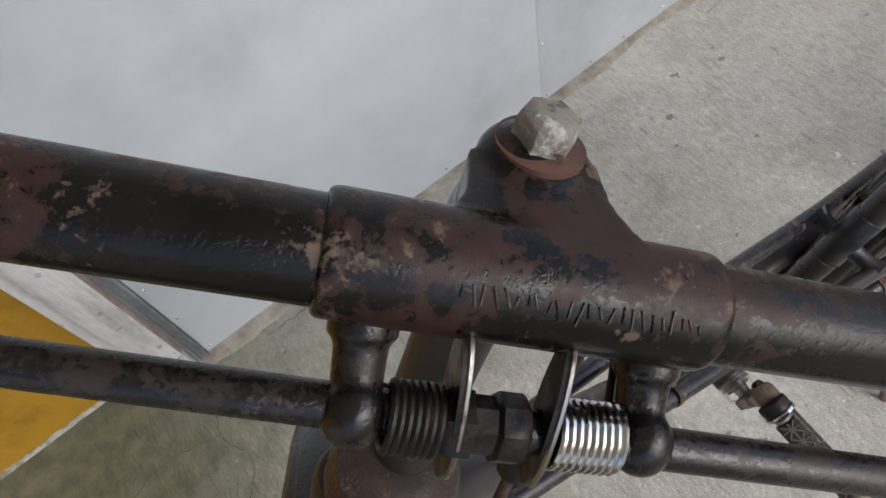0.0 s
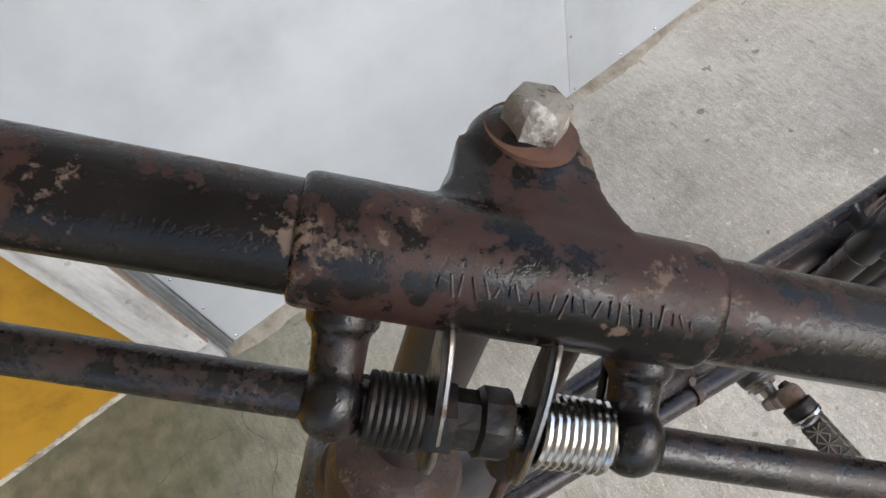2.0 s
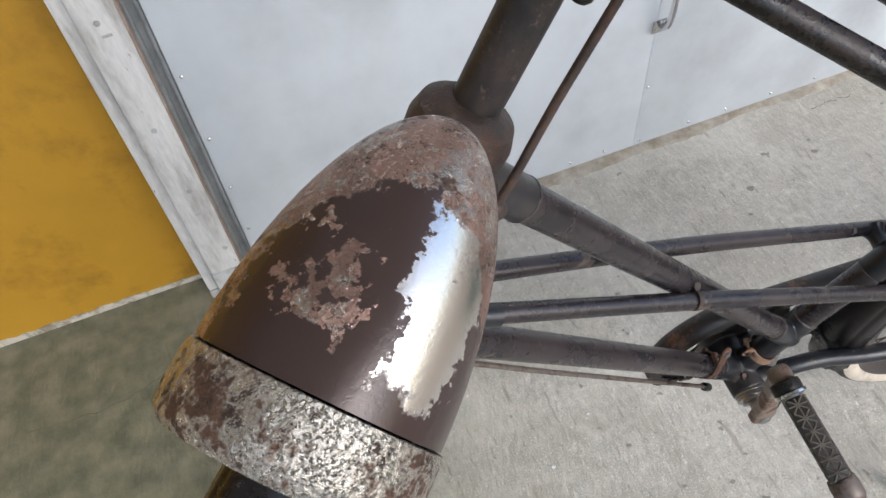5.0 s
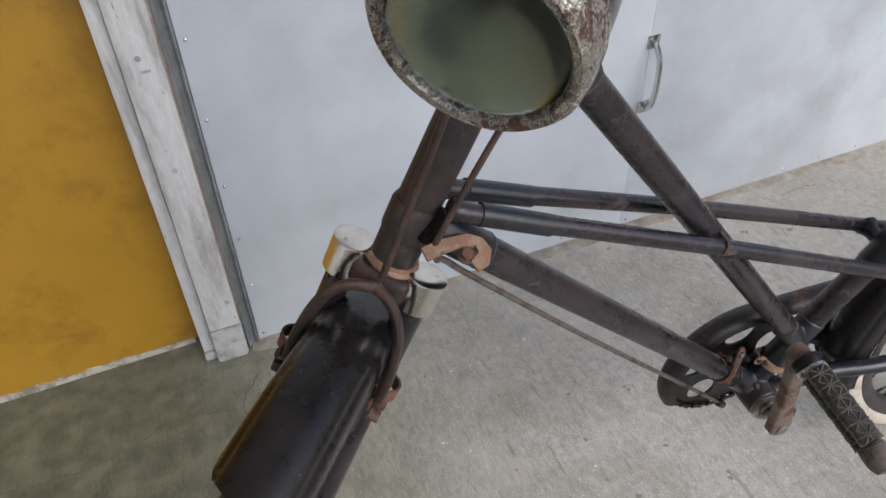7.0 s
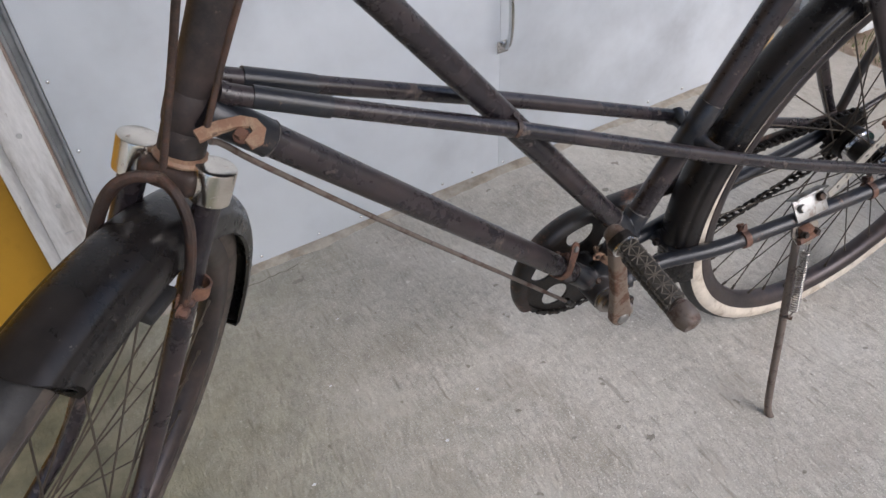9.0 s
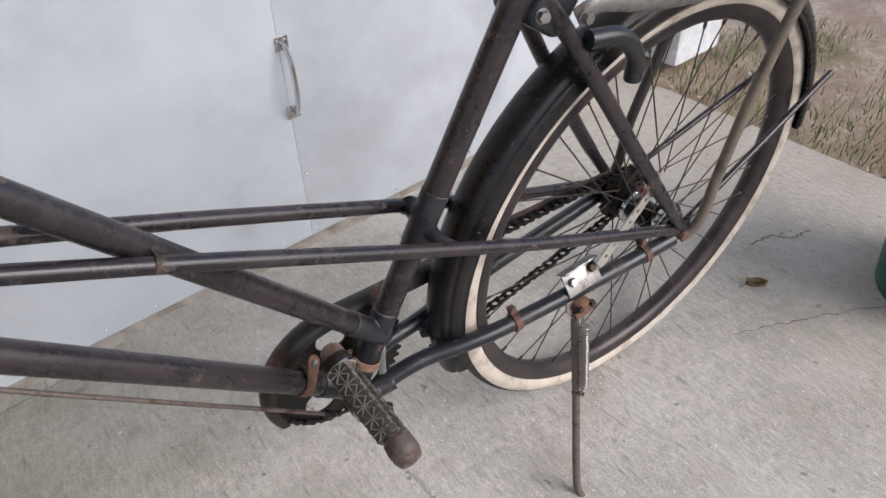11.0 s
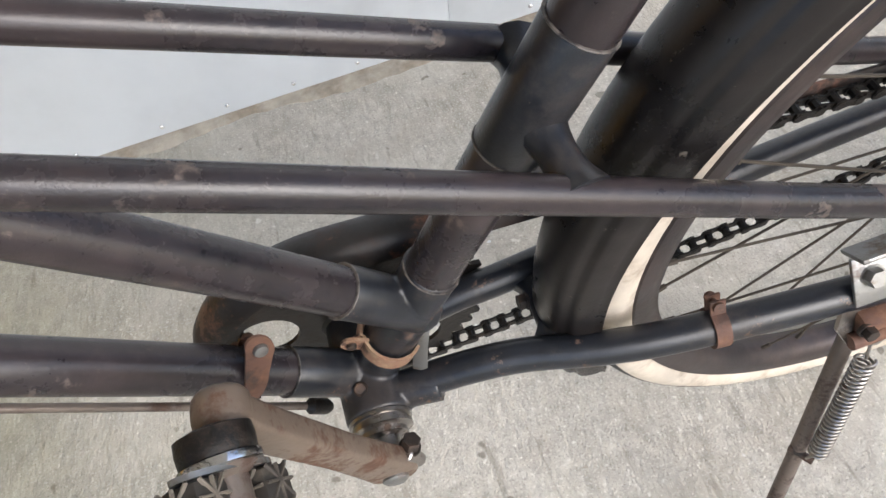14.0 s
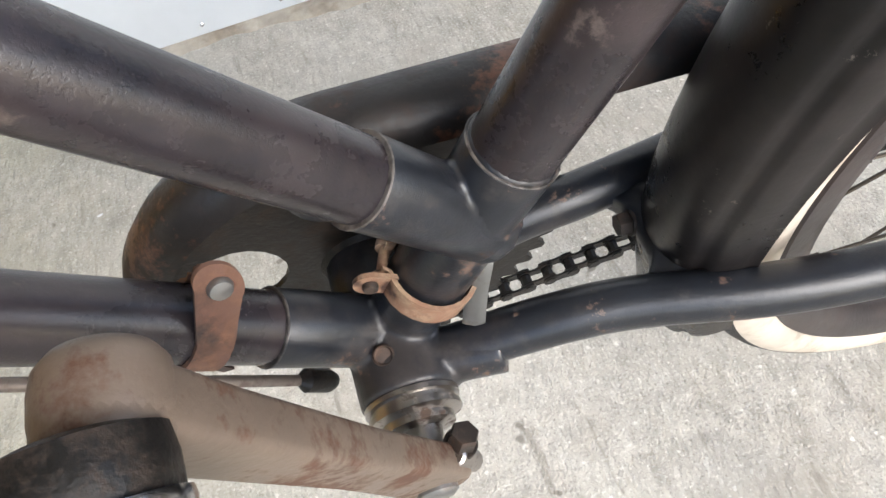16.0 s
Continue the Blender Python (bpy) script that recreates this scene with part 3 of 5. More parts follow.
# dark ovals stand for the shaded insides of the slots
for s, a in ((0.0105, 0.014), (-0.0095, 0.028)):
    part("lug_slot", ball(CASE + FRONT_WAY * a + FRONT_UP * 0.0204 + Vector((0, s, 0)), 0.0052, None, (0.9, 1.35, 0.9)), greasy, bike, m=FORK)
bracket = [(0.0245 * math.copysign(abs(math.cos(a)) ** 0.6, math.cos(a)), 0.0125 * math.sin(a)) for a in [k / 30 * math.tau for k in range(30)]]
bm_ = Matrix((Vector((0, 1, 0)), FRONT_UP, FRONT_WAY)).transposed().to_4x4()
bm_.translation = CASE + FRONT_WAY * 0.054 + FRONT_UP * 0.010
part("lamp_bracket", plate(bracket, 0.0038, FORK @ bm_), pedal_steel, bike, "rusty flat lamp bracket")
# bottom bracket shell cast together with the lug stubs
shell = sweep([BB + Vector((0, -0.034, 0)), BB + Vector((0, 0.034, 0))], 0.0205, 26)
rod(LO_B, LO_B + (LO_A - LO_B).normalized() * 0.04, 0.0149, 22, shell)
rod(SEAT_A, SEAT_A + (SEAT_B - SEAT_A).normalized() * 0.10, 0.0150, 22, shell)
rod(UP_B, UP_B + (UP_A - UP_B).normalized() * 0.045, 0.0140, 22, shell)
for s in (-1, 1):
    rod(BB + Vector((0.0, s * 0.018, 0.0)), BB + Vector((0.042, s * 0.025, 0.006)), 0.0118, 18, shell)
cast(part("bottom_bracket", shell, dark_paint, bike, "black cast bottom bracket with lug stubs"), 0.0013, 7)
cup_y = BB + Vector((0, -0.034, 0))
part("bearing_cup", lathe([(0.0195, 0), (0.0195, 0.002), (0.0175, 0.0025), (0.0175, 0.0045), (0.019, 0.005), (0.019, 0.0075), (0.015, 0.009), (0.015, 0.012), (0.009, 0.013), (0.0085, 0.022)], cup_y, (0, -1, 0), 28), spring_steel, bike, "worn steel bearing cup and lock ring")
part("oil_cap", lathe([(0.0044, -0.004), (0.0044, 0.001), (0.0037, 0.0020), (0.0030, 0.0008), (0.0008, 0.0008)], (0.545, -0.0125, 0.3125), (0.05, -0.45, 1), 18), iron, bike)

# side stays, seat stays and chain stays
for s in (-1, 1):
    mid = -0.002
    y0 = -0.008
    part("side_stay", sweep(smoothed([(0.168, y0 + s * 0.013, 0.731), (0.20, y0 + s * 0.015, 0.714), (0.43, mid + s * 0.027, 0.604 + s * 0.002), (0.658, mid + s * 0.037, 0.4945 + s * 0.0045), (0.80, mid + s * 0.048, 0.429 + s * 0.002), (0.97, s * 0.061, 0.357), (AXLE.x - 0.004, s * 0.064, AXLE.z + 0.006)]), 0.0077, 16), frame_paint, bike)
    part("stay_bracket", sweep(smoothed([(0.6565, mid + s * 0.002, 0.4965), (0.6590, mid + s * 0.020, 0.4955 + s * 0.002), (0.6615, mid + s * 0.0365, 0.4930 + s * 0.0045)]), [0.0135, 0.0122, 0.0110, 0.0098, 0.0089, 0.0083, 0.0080, 0.0080, 0.0082, 0.0088, 0.0098, 0.0112, 0.0125], 14), dark_paint, bike)
    part("stay_sleeve", sweep([(0.188, y0 + s * 0.0145, 0.7205), (0.242, y0 + s * 0.0175, 0.694)], 0.0087, 16), dark_paint, bike)
    part("seat_stay", sweep(smoothed([(AXLE.x + 0.004, s * 0.066, AXLE.z + 0.004), (0.977, s * 0.064, 0.404), (0.914, s * 0.056, 0.5), (0.829, s * 0.040, 0.637), (0.786, s * 0.022, 0.71)]), [0.0078 if k < 7 else 0.0088 for k in range(25)], 16), frame_paint, bike)
    stay = [BB + Vector((0.02, s * 0.020, 0.004)), (0.612, 0.006 + s * 0.024, 0.307), (0.645, 0.004 + s * 0.027, 0.310), (0.69, s * 0.035, 0.3125), (0.74, s * 0.043, 0.314), (0.84, s * 0.052, 0.317), (0.94, s * 0.059, 0.320), (AXLE.x - 0.012, s * 0.064, AXLE.z - 0.006)]
    part("chain_stay", sweep(smoothed(stay), 0.0105, 18), dark_paint, bike)
    part("drop_out", plate([(-0.03, -0.008), (0.0, -0.014), (0.018, -0.01), (0.022, 0.0), (0.018, 0.012), (0.0, 0.014), (-0.026, 0.008)], 0.004, basis(AXLE + Vector((0, s * 0.064, 0)), (0, -1, 0))), brown_rust, bike)
    part("axle_nut", hex_bolt(AXLE + Vector((0, s * 0.068, 0)), (0, s, 0), 0.015, 0.009, 0.011), rust, bike, "rusty axle nut")
edge = [(-0.012 + 0.016 * (1 - (k / 7 - 1) ** 2), 0.026 - 0.026 * k / 7) for k in range(15)]
web = plate(edge + [(0.016, -0.026), (0.016, 0.026)], 0.012, Matrix.Translation((0.6570, 0.004, 0.3085)))
rod((0.666, -0.025, 0.3085), (0.666, 0.033, 0.3085), 0.0085, 14, web)
cast(part("stay_bridge", web, dark_paint, bike, "curved black bridge between the chain stays"), 0.0014, 6)
part("bridge_bolt", hex_bolt((0.6570, 0.012, 0.3075), (-1, 0, 0.1), 0.009, 0.005, 0.006), iron, bike)

# clamps on the frame
def guard_ear(clamp, c, axis, off, tail, reach, radius, width, material, bolt, lean=0.0):
    """A rounded ear that leaves a clamp band flat on its near side, with a domed bolt."""
    ax = Vector(axis).normalized()
    t = Vector(tail)
    t = (t - ax * t.dot(ax)).normalized()
    n = ax.cross(t)
    if n.y > 0:
        ax, n = -ax, -n
    m = Matrix((ax, t, n)).transposed().to_4x4()
    m.translation = Vector(c) + n * (off - 0.0006)
    outline = [(-width / 2, 0.0)] + [(radius * math.cos(a), reach + radius * math.sin(a)) for a in [math.pi * (1.12 - 1.24 * k / 18) for k in range(19)]] + [(width / 2, 0.0)]
    outline = [(x + lean * y / reach, y) for x, y in outline]
    m = m @ Matrix.Rotation(radians(14), 4, "X")
    part("ear", plate(outline, 0.0018, m), material, clamp)
    b = m @ Vector((lean, reach, 0.0008))
    part("bolt", lathe([(radius * 0.48, 0), (radius * 0.50, 0.001), (radius * 0.42, 0.0024), (radius * 0.2, 0.003)], b, m.to_3x3() @ Vector((0, 0, 1)), 18), bolt, clamp)


d_lo = (LO_B - LO_A).normalized()
c = LO_A + d_lo * (lo_len - 0.088)
guard_ear(part("guard_clamp", clamp_band(c, d_lo, 0.0139, 0.0125, 0.0016, (0.55, 0.62, 0.75), 0.002), rust, bike, "rusty clamp on the lower tube"), c, d_lo, 0.0150, (0.55, 0.62, 0.75), 0.0240, 0.0084, 0.0125, rust, zinc, -0.008)
c = SEAT_A + (SEAT_B - SEAT_A).normalized() * 0.024
guard_ear(part("guard_clamp", clamp_band(c, SEAT_B - SEAT_A, 0.0162, 0.010, 0.0018, (-0.8, 0.3, 0.2), 0.002), copper_rust, bike, "orange rusted clamp at the seat tube foot"), c, SEAT_B - SEAT_A, 0.0050, (-0.8, 0.3, 0.2), 0.0225, 0.0062, 0.0090, copper_rust, iron)
part("guard_strip", sweep(smoothed([(0.593, 0.006, 0.350), (0.590, -0.001, 0.340), (0.586, -0.005, 0.326), (0.582, -0.011, 0.310)]), 0.0045, 8, flat=(1.0, 0.16, (0, 0, 1))), zinc, bike, "thin grey metal strip")
for xx, zz, yy in ((0.754, 0.3145, -0.0445), (0.962, 0.3205, -0.060)):
    part("stay_clamp", clamp_band((xx, yy, zz), (1, -0.08, 0.03), 0.0107, 0.009, 0.0018, (0.1, 0.5, 0.9), 0.009), rust, bike, "rusty pipe clamp with bolt")
part("side_clamp", clamp_band((0.405, -0.028, 0.6155), (0.9, -0.03, -0.43), 0.0079, 0.0045, 0.0008, (0, 0.9, 0.6), 0.004), brown_rust, bike, "rusty wire clip")

# stem, handlebar and rod-brake parts
LUG_L, LUG_R = -0.0435, 0.050
part("stem", sweep([at_fork(0.002, -0.0080, 0.195), at_bar(-0.0160, 0.0022, 0.329)], 0.0132, 22), matt_black, bike)
BAR_F = 0.0155


def bar_u(s):
    return 0.343 + 0.063 * s


part("handlebar", sweep([(BAR_F, s, bar_u(s)) for s in (-0.26, -0.15, -0.05, 0.05, 0.15, 0.26)], 0.0126, 24), bar_paint, bike, "black handlebar with rust showing through the paint", m=BAR)
lug = lathe([(0.0140, 0), (0.0148, 0.001), (0.0148, LUG_R - LUG_L - 0.001), (0.0140, LUG_R - LUG_L)], (BAR_F, LUG_L, bar_u(LUG_L)), (0, 1, 0.063), 28)
lathe([(0.012, 0), (0.0175, 0.012), (0.0185, 0.02), (0.0165, 0.030), (0.0148, 0.038), (0.0142, 0.044), (0.012, 0.0455)], (-0.0155, -0.0005, 0.3125), (-0.02, 0, 1), 28, lug)
neck = [(BAR_F, 0.027), (0.006, 0.0215), (-0.002, 0.0180), (-0.010, 0.0172), (-0.0165, 0.0168)]
plate(neck + [(f, -w) for f, w in neck[::-1]], 0.027, Matrix.Translation((0, 0, 0.3425)), lug)
ball((-0.0165, 0.0025, 0.3525), 0.0125, lug, (1.1, 1.0, 0.8))
cast(part("bar_lug", lug, bar_paint, bike, "cast handlebar lug with a raised bolt boss", m=BAR), 0.0009, 20)
part("washer", lathe([(0.0085, 0), (0.0118, 0.0002), (0.0118, 0.002), (0.0085, 0.0026)], (-0.0165, -0.0005, 0.3575), (-0.02, 0, 1), 26), rust, bike, "rusty washer", m=BAR)
part("stem_bolt", lathe([(0.0078, 0), (0.0082, 0.0008), (0.0082, 0.0066), (0.0076, 0.0084), (0.0058, 0.0096), (0.0025, 0.0100)], (-0.0165, -0.0005, 0.3595), (-0.02, 0, 1), 6), bolt_crust, bike, "corroded grey hexagonal stem bolt", m=BAR)
# worn raised maker's mark, as plain bars
random.seed(12)
for k in range(24):
    s0 = 0.020 - k * 0.0024 + random.uniform(-0.0005, 0.0005)
    a = 0.55 + random.uniform(-0.05, 0.05)
    p = Vector((BAR_F + 0.0149 * math.cos(a), s0, bar_u(s0) + 0.0149 * math.sin(a)))
    mark = Matrix.Translation(p) @ Matrix.Rotation(-a, 4, "Y") @ Matrix.Rotation(random.uniform(-0.45, 0.45), 4, "X")
    part("raised_bar", box((0, 0, 0), (0.0004, 0.0005, random.uniform(0.0022, 0.0058)), m=mark, bevel=0.0002), mark_wear if k % 3 else bar_paint, bike, m=BAR)


def rod_u(s):
    return 0.3150 + 0.040 * s


ROD_F = 0.0368
part("brake_bar", sweep([(ROD_F - 0.03 * s, s, rod_u(s)) for s in (-0.26, -0.1, 0.0, 0.1, 0.26)], 0.0055, 16), rod_paint, bike, "thin brown-black brake lever bar", m=BAR)
for s in (-0.034, 0.0375):
    hang = lathe([(0.0085, 0), (0.0085, 0.007), (0.0066, 0.009), (0.0062, 0.018), (0.0068, 0.024)], (0.0185, s, bar_u(s) - 0.012), (0.53, 0, -0.56), 20)
    ball((ROD_F, s, rod_u(s)), 0.0086, hang, (1.0, 0.95, 1.05))
    cast(part("bar_hanger", hang, rod_paint, bike, "black cast hanger with a rounded end", m=BAR), 0.0009, 5)
part("spring", coil((ROD_F, -0.0265, rod_u(-0.0265)), (ROD_F, -0.0095, rod_u(-0.0095)), 0.0079, 0.0011, 9), clean_chrome, bike, "bright steel coil spring", m=BAR)
part("spring", coil((ROD_F, 0.0178, rod_u(0.0178)), (ROD_F, 0.0305, rod_u(0.0305)), 0.0079, 0.0011, 7), greasy, bike, "greasy dark coil spring", m=BAR)
for s, tilt in ((-0.0079, 0.10), (0.0150, -0.06)):
    ear = [(0.0235 * math.cos(k / 26 * math.tau) * (1.0 if math.cos(k / 26 * math.tau) > 0 else 0.72), 0.0082 * math.sin(k / 26 * math.tau)) for k in range(26)]
    m = Matrix.Translation((ROD_F - 0.001, s, rod_u(s) + 0.001)) @ Matrix.Rotation(tilt, 4, "Z") @ Matrix.Rotation(radians(90), 4, "X") @ Matrix.Rotation(radians(112), 4, "Z")
    part("lever_plate", plate(ear, 0.0018, m), plate_steel, bike, "thin dark steel lever plate with a bright edge", m=BAR)
    # a bright wire along the outline of the dark plate
    part("plate_edge", sweep([m @ Vector((x, y, 0.0009)) for x, y in ear], 0.0008, 6, closed=True), spring_steel, bike, "bright edge wire", m=BAR)
part("collar", lathe([(0.0078, 0), (0.0086, 0.001), (0.0086, 0.007), (0.0072, 0.008), (0.0072, 0.02), (0.0082, 0.021)], (ROD_F, -0.003, rod_u(-0.003)), (0, 1, 0.06), 8), greasy, bike, m=BAR)
part("collar_nut", hex_bolt((ROD_F, 0.0105, rod_u(0.0105)), (0, 1, 0.06), 0.0155, 0.007), greasy, bike, m=BAR)
for s in (-0.0285, 0.0315):
    part("spring_wire", sweep(smoothed([(0.02, s, bar_u(s) - 0.012), (0.012, s, bar_u(s) - 0.02), (0.018, s, rod_u(s) + 0.006), (ROD_F - 0.004, s + 0.002, rod_u(s) - 0.004)]), 0.0011, 8), greasy, bike, m=BAR)
# brake rods down to the crown
part("brake_rod", sweep(smoothed([(0.312, -0.030, 0.960), (0.272, -0.040, 0.903), (0.234, -0.052, 0.852), (0.209, -0.042, 0.82), (0.176, -0.038, 0.763), (0.148, -0.034, 0.708)]), 0.0023, 10), brown_rust, bike, "rust-brown brake pull rod")
part("brake_rod", sweep(smoothed([(0.214, -0.034, 0.888), (0.200, -0.0405, 0.878), (0.1775, -0.0398, 0.85), (0.145, -0.033, 0.768), (0.1135, -0.0265, 0.689)]), 0.0029, 10), brown_rust, bike, "rust-brown brake pull rod")
part("rod_end", lathe([(0.004, 0), (0.0052, 0.002), (0.0052, 0.012), (0.0035, 0.014)], at_bar(0.032, -0.010, 0.298), at_bar(0, 0, -1) - at_bar(0, 0, 0), 12), greasy, bike)
part("rod_knob", ball((0.2365, -0.052, 0.853), 0.0055, rod((0.239, -0.040, 0.857), (0.233, -0.055, 0.849), 0.0035, 12)), brown_rust, bike)

def flaked(m, at, axis, side, radius):
    """Large patches on the lamp where the pitted chrome has come away to smooth dark rust, and a strip of kept chrome
    lightened to hold the highlight.
    """
    nt = m.node_tree
    n, link = nt.nodes, nt.links.new
    bsdf = n["Principled BSDF"]
    co = n.new("ShaderNodeTexCoord")

    def math_(op, a, b=0.0, c=0.0):
        x = n.new("ShaderNodeMath")
        x.operation = op
        for i, v in enumerate((a, b, c)):
            if isinstance(v, (int, float)):
                x.inputs[i].default_value = v
            else:
                link(v, x.inputs[i])
        return x.outputs[0]

    def along(v, scale):
        x = n.new("ShaderNodeVectorMath")
        x.operation = "DOT_PRODUCT"
        link(co.outputs["Object"], x.inputs[0])
        x.inputs[1].default_value = Vector(v) * scale
        return math_("SUBTRACT", x.outputs["Value"], Vector(v).dot(at) * scale)

    def noisy(scale, detail):
        t = n.new("ShaderNodeTexNoise")
        t.inputs["Scale"].default_value, t.inputs["Detail"].default_value, t.inputs["Roughness"].default_value = scale, detail, 0.68
        link(co.outputs["Object"], t.inputs["Vector"])
        return t.outputs["Fac"]

    def step(v, a, b):
        r = n.new("ShaderNodeMapRange")
        r.inputs["From Min"].default_value, r.inputs["From Max"].default_value = a, b
        link(v, r.inputs["Value"])
        return r.outputs["Result"]

    wob = math_("MULTIPLY_ADD", noisy(26, 9.0), 0.9, -0.45)
    t = math_("ADD", along(axis, 1.0 / 0.0925), math_("MULTIPLY", wob, 0.55))
    x = math_("ADD", along(side, 1.0 / radius), math_("MULTIPLY", wob, 1.1))
    start = math_("MULTIPLY_ADD", math_("MULTIPLY", x, x), 0.45, 0.36)
    inside = step(math_("ADD", math_("SUBTRACT", t, start), math_("MULTIPLY_ADD", noisy(95, 6.0), 0.24, -0.12)), -0.006, 0.006)
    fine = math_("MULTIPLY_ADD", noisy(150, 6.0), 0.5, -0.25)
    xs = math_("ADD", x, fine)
    # painted highlight: a pale ragged band over the chrome left on this side
    glint_strip = math_("MULTIPLY", step(xs, -0.68, -0.66), step(math_("MULTIPLY", xs, -1.0), 0.16, 0.18))
    glint_strip = math_("MULTIPLY", glint_strip, step(math_("MULTIPLY", t, -1.0), -0.90, -0.88))
    right = step(x, -0.92, -0.90)
    film = step(math_("MULTIPLY_ADD", x, 0.14, noisy(30, 8.0)), 0.612, 0.619)
    bare = math_("MULTIPLY", math_("MULTIPLY", inside, right), math_("SUBTRACT", 1.0, math_("MAXIMUM", glint_strip, film)))

    def mixed(fac, a, b, kind):
        k = n.new("ShaderNodeMix")
        k.data_type = kind
        link(fac, k.inputs["Factor"])
        p, q = [i for i in k.inputs if i.name in "AB" and i.type == ("RGBA" if kind == "RGBA" else "VALUE")][:2]
        link(a, p)
        q.default_value = b
        return [o for o in k.outputs if o.type == ("RGBA" if kind == "RGBA" else "VALUE")][0]

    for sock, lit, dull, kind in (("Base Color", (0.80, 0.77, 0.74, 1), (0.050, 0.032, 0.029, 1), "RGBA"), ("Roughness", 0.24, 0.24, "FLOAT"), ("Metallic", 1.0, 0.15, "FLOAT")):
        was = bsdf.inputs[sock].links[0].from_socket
        keep = mixed(math_("MULTIPLY", glint_strip, inside), was, lit, kind)
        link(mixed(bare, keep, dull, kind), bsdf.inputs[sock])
    bump = [k for k in n if k.type == "BUMP"][0]
    link(math_("MULTIPLY_ADD", math_("MAXIMUM", bare, math_("MULTIPLY", glint_strip, inside)), -0.68, 0.75), bump.inputs["Strength"])


# headlamp
L_AT, L_DIR = (0.0987, 0.0117, 0.2549), (0.8055, 0.0378, -0.5913)
L_BELL, L_R = 0.0925, 0.0386
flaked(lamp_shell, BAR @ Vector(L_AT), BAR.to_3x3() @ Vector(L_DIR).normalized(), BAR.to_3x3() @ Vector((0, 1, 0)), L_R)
bell_line = [(0.0, 0.0)]
for k in range(1, 17):
    t = (k / 16) ** 1.6
    bell_line.append((L_R * (1 - (1 - t) ** 1.9) ** 0.5, L_BELL * t))
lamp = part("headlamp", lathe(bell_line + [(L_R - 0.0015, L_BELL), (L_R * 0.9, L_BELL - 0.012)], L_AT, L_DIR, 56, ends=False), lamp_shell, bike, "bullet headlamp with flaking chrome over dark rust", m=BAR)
part("rim", lathe([(L_R - 0.001, L_BELL + 0.0005), (L_R + 0.0008, L_BELL + 0.0008), (L_R + 0.0014, L_BELL + 0.004), (L_R + 0.0016, L_BELL + 0.014), (L_R + 0.0010, L_BELL + 0.020), (L_R - 0.0010, L_BELL + 0.0225), (L_R - 0.004, L_BELL + 0.022), (L_R - 0.006, L_BELL + 0.018)], L_AT, L_DIR, 56, ends=False), lamp_rim, lamp, "pitted chrome rim", m=BAR)
part("lens", lathe([(L_R - 0.005, L_BELL + 0.0185), (0.028, L_BELL + 0.0225), (0.016, L_BELL + 0.0255), (0.002, L_BELL + 0.0265)], L_AT, L_DIR, 40), lens_glass, lamp, "clear glass lens", m=BAR)
part("reflector", lathe([(L_R - 0.0055, L_BELL + 0.0165), (0.030, L_BELL - 0.002), (0.018, L_BELL - 0.022), (0.006, L_BELL - 0.030)], L_AT, L_DIR, 36), clean_chrome, lamp, m=BAR)
part("lamp_arm", sweep(smoothed([(0.026, 0.010, 0.150), (0.06, 0.011, 0.160), (0.10, 0.012, 0.172), (0.135, 0.013, 0.190)]), 0.008, 10, flat=(1.0, 0.35, (0, 0, 1))), rust, bike, "rusty strip arm that holds the lamp", m=BAR)

# fork, crown and front brake
crown = box((0.006, 0.0065, -0.022), (0.030, 0.046, 0.022), bevel=0.006)
lathe([(0.020, 0), (0.0185, 0.006), (0.0165, 0.011)], (0.0, 0.006, -0.022), (0, 0, 1), 26, crown)
cast(part("fork_crown", crown, brown_rust, bike, "rusty cast fork crown", m=FORK), 0.0014, 6)
part("head_foot", lathe([(0.0174, 0), (0.0178, 0.002), (0.0178, 0.020), (0.0170, 0.022)], (-0.001, 0.0055, -0.006), (0, 0, 1), 26), matt_black, bike, m=FORK)
part("head_race", lathe([(0.016, 0), (0.0205, 0.0008), (0.0215, 0.003), (0.0205, 0.0055), (0.017, 0.007)], (0.0, 0.0045, -0.011), (0, 0, 1), 30), copper_rust, bike, "rusted lower head race", m=FORK)
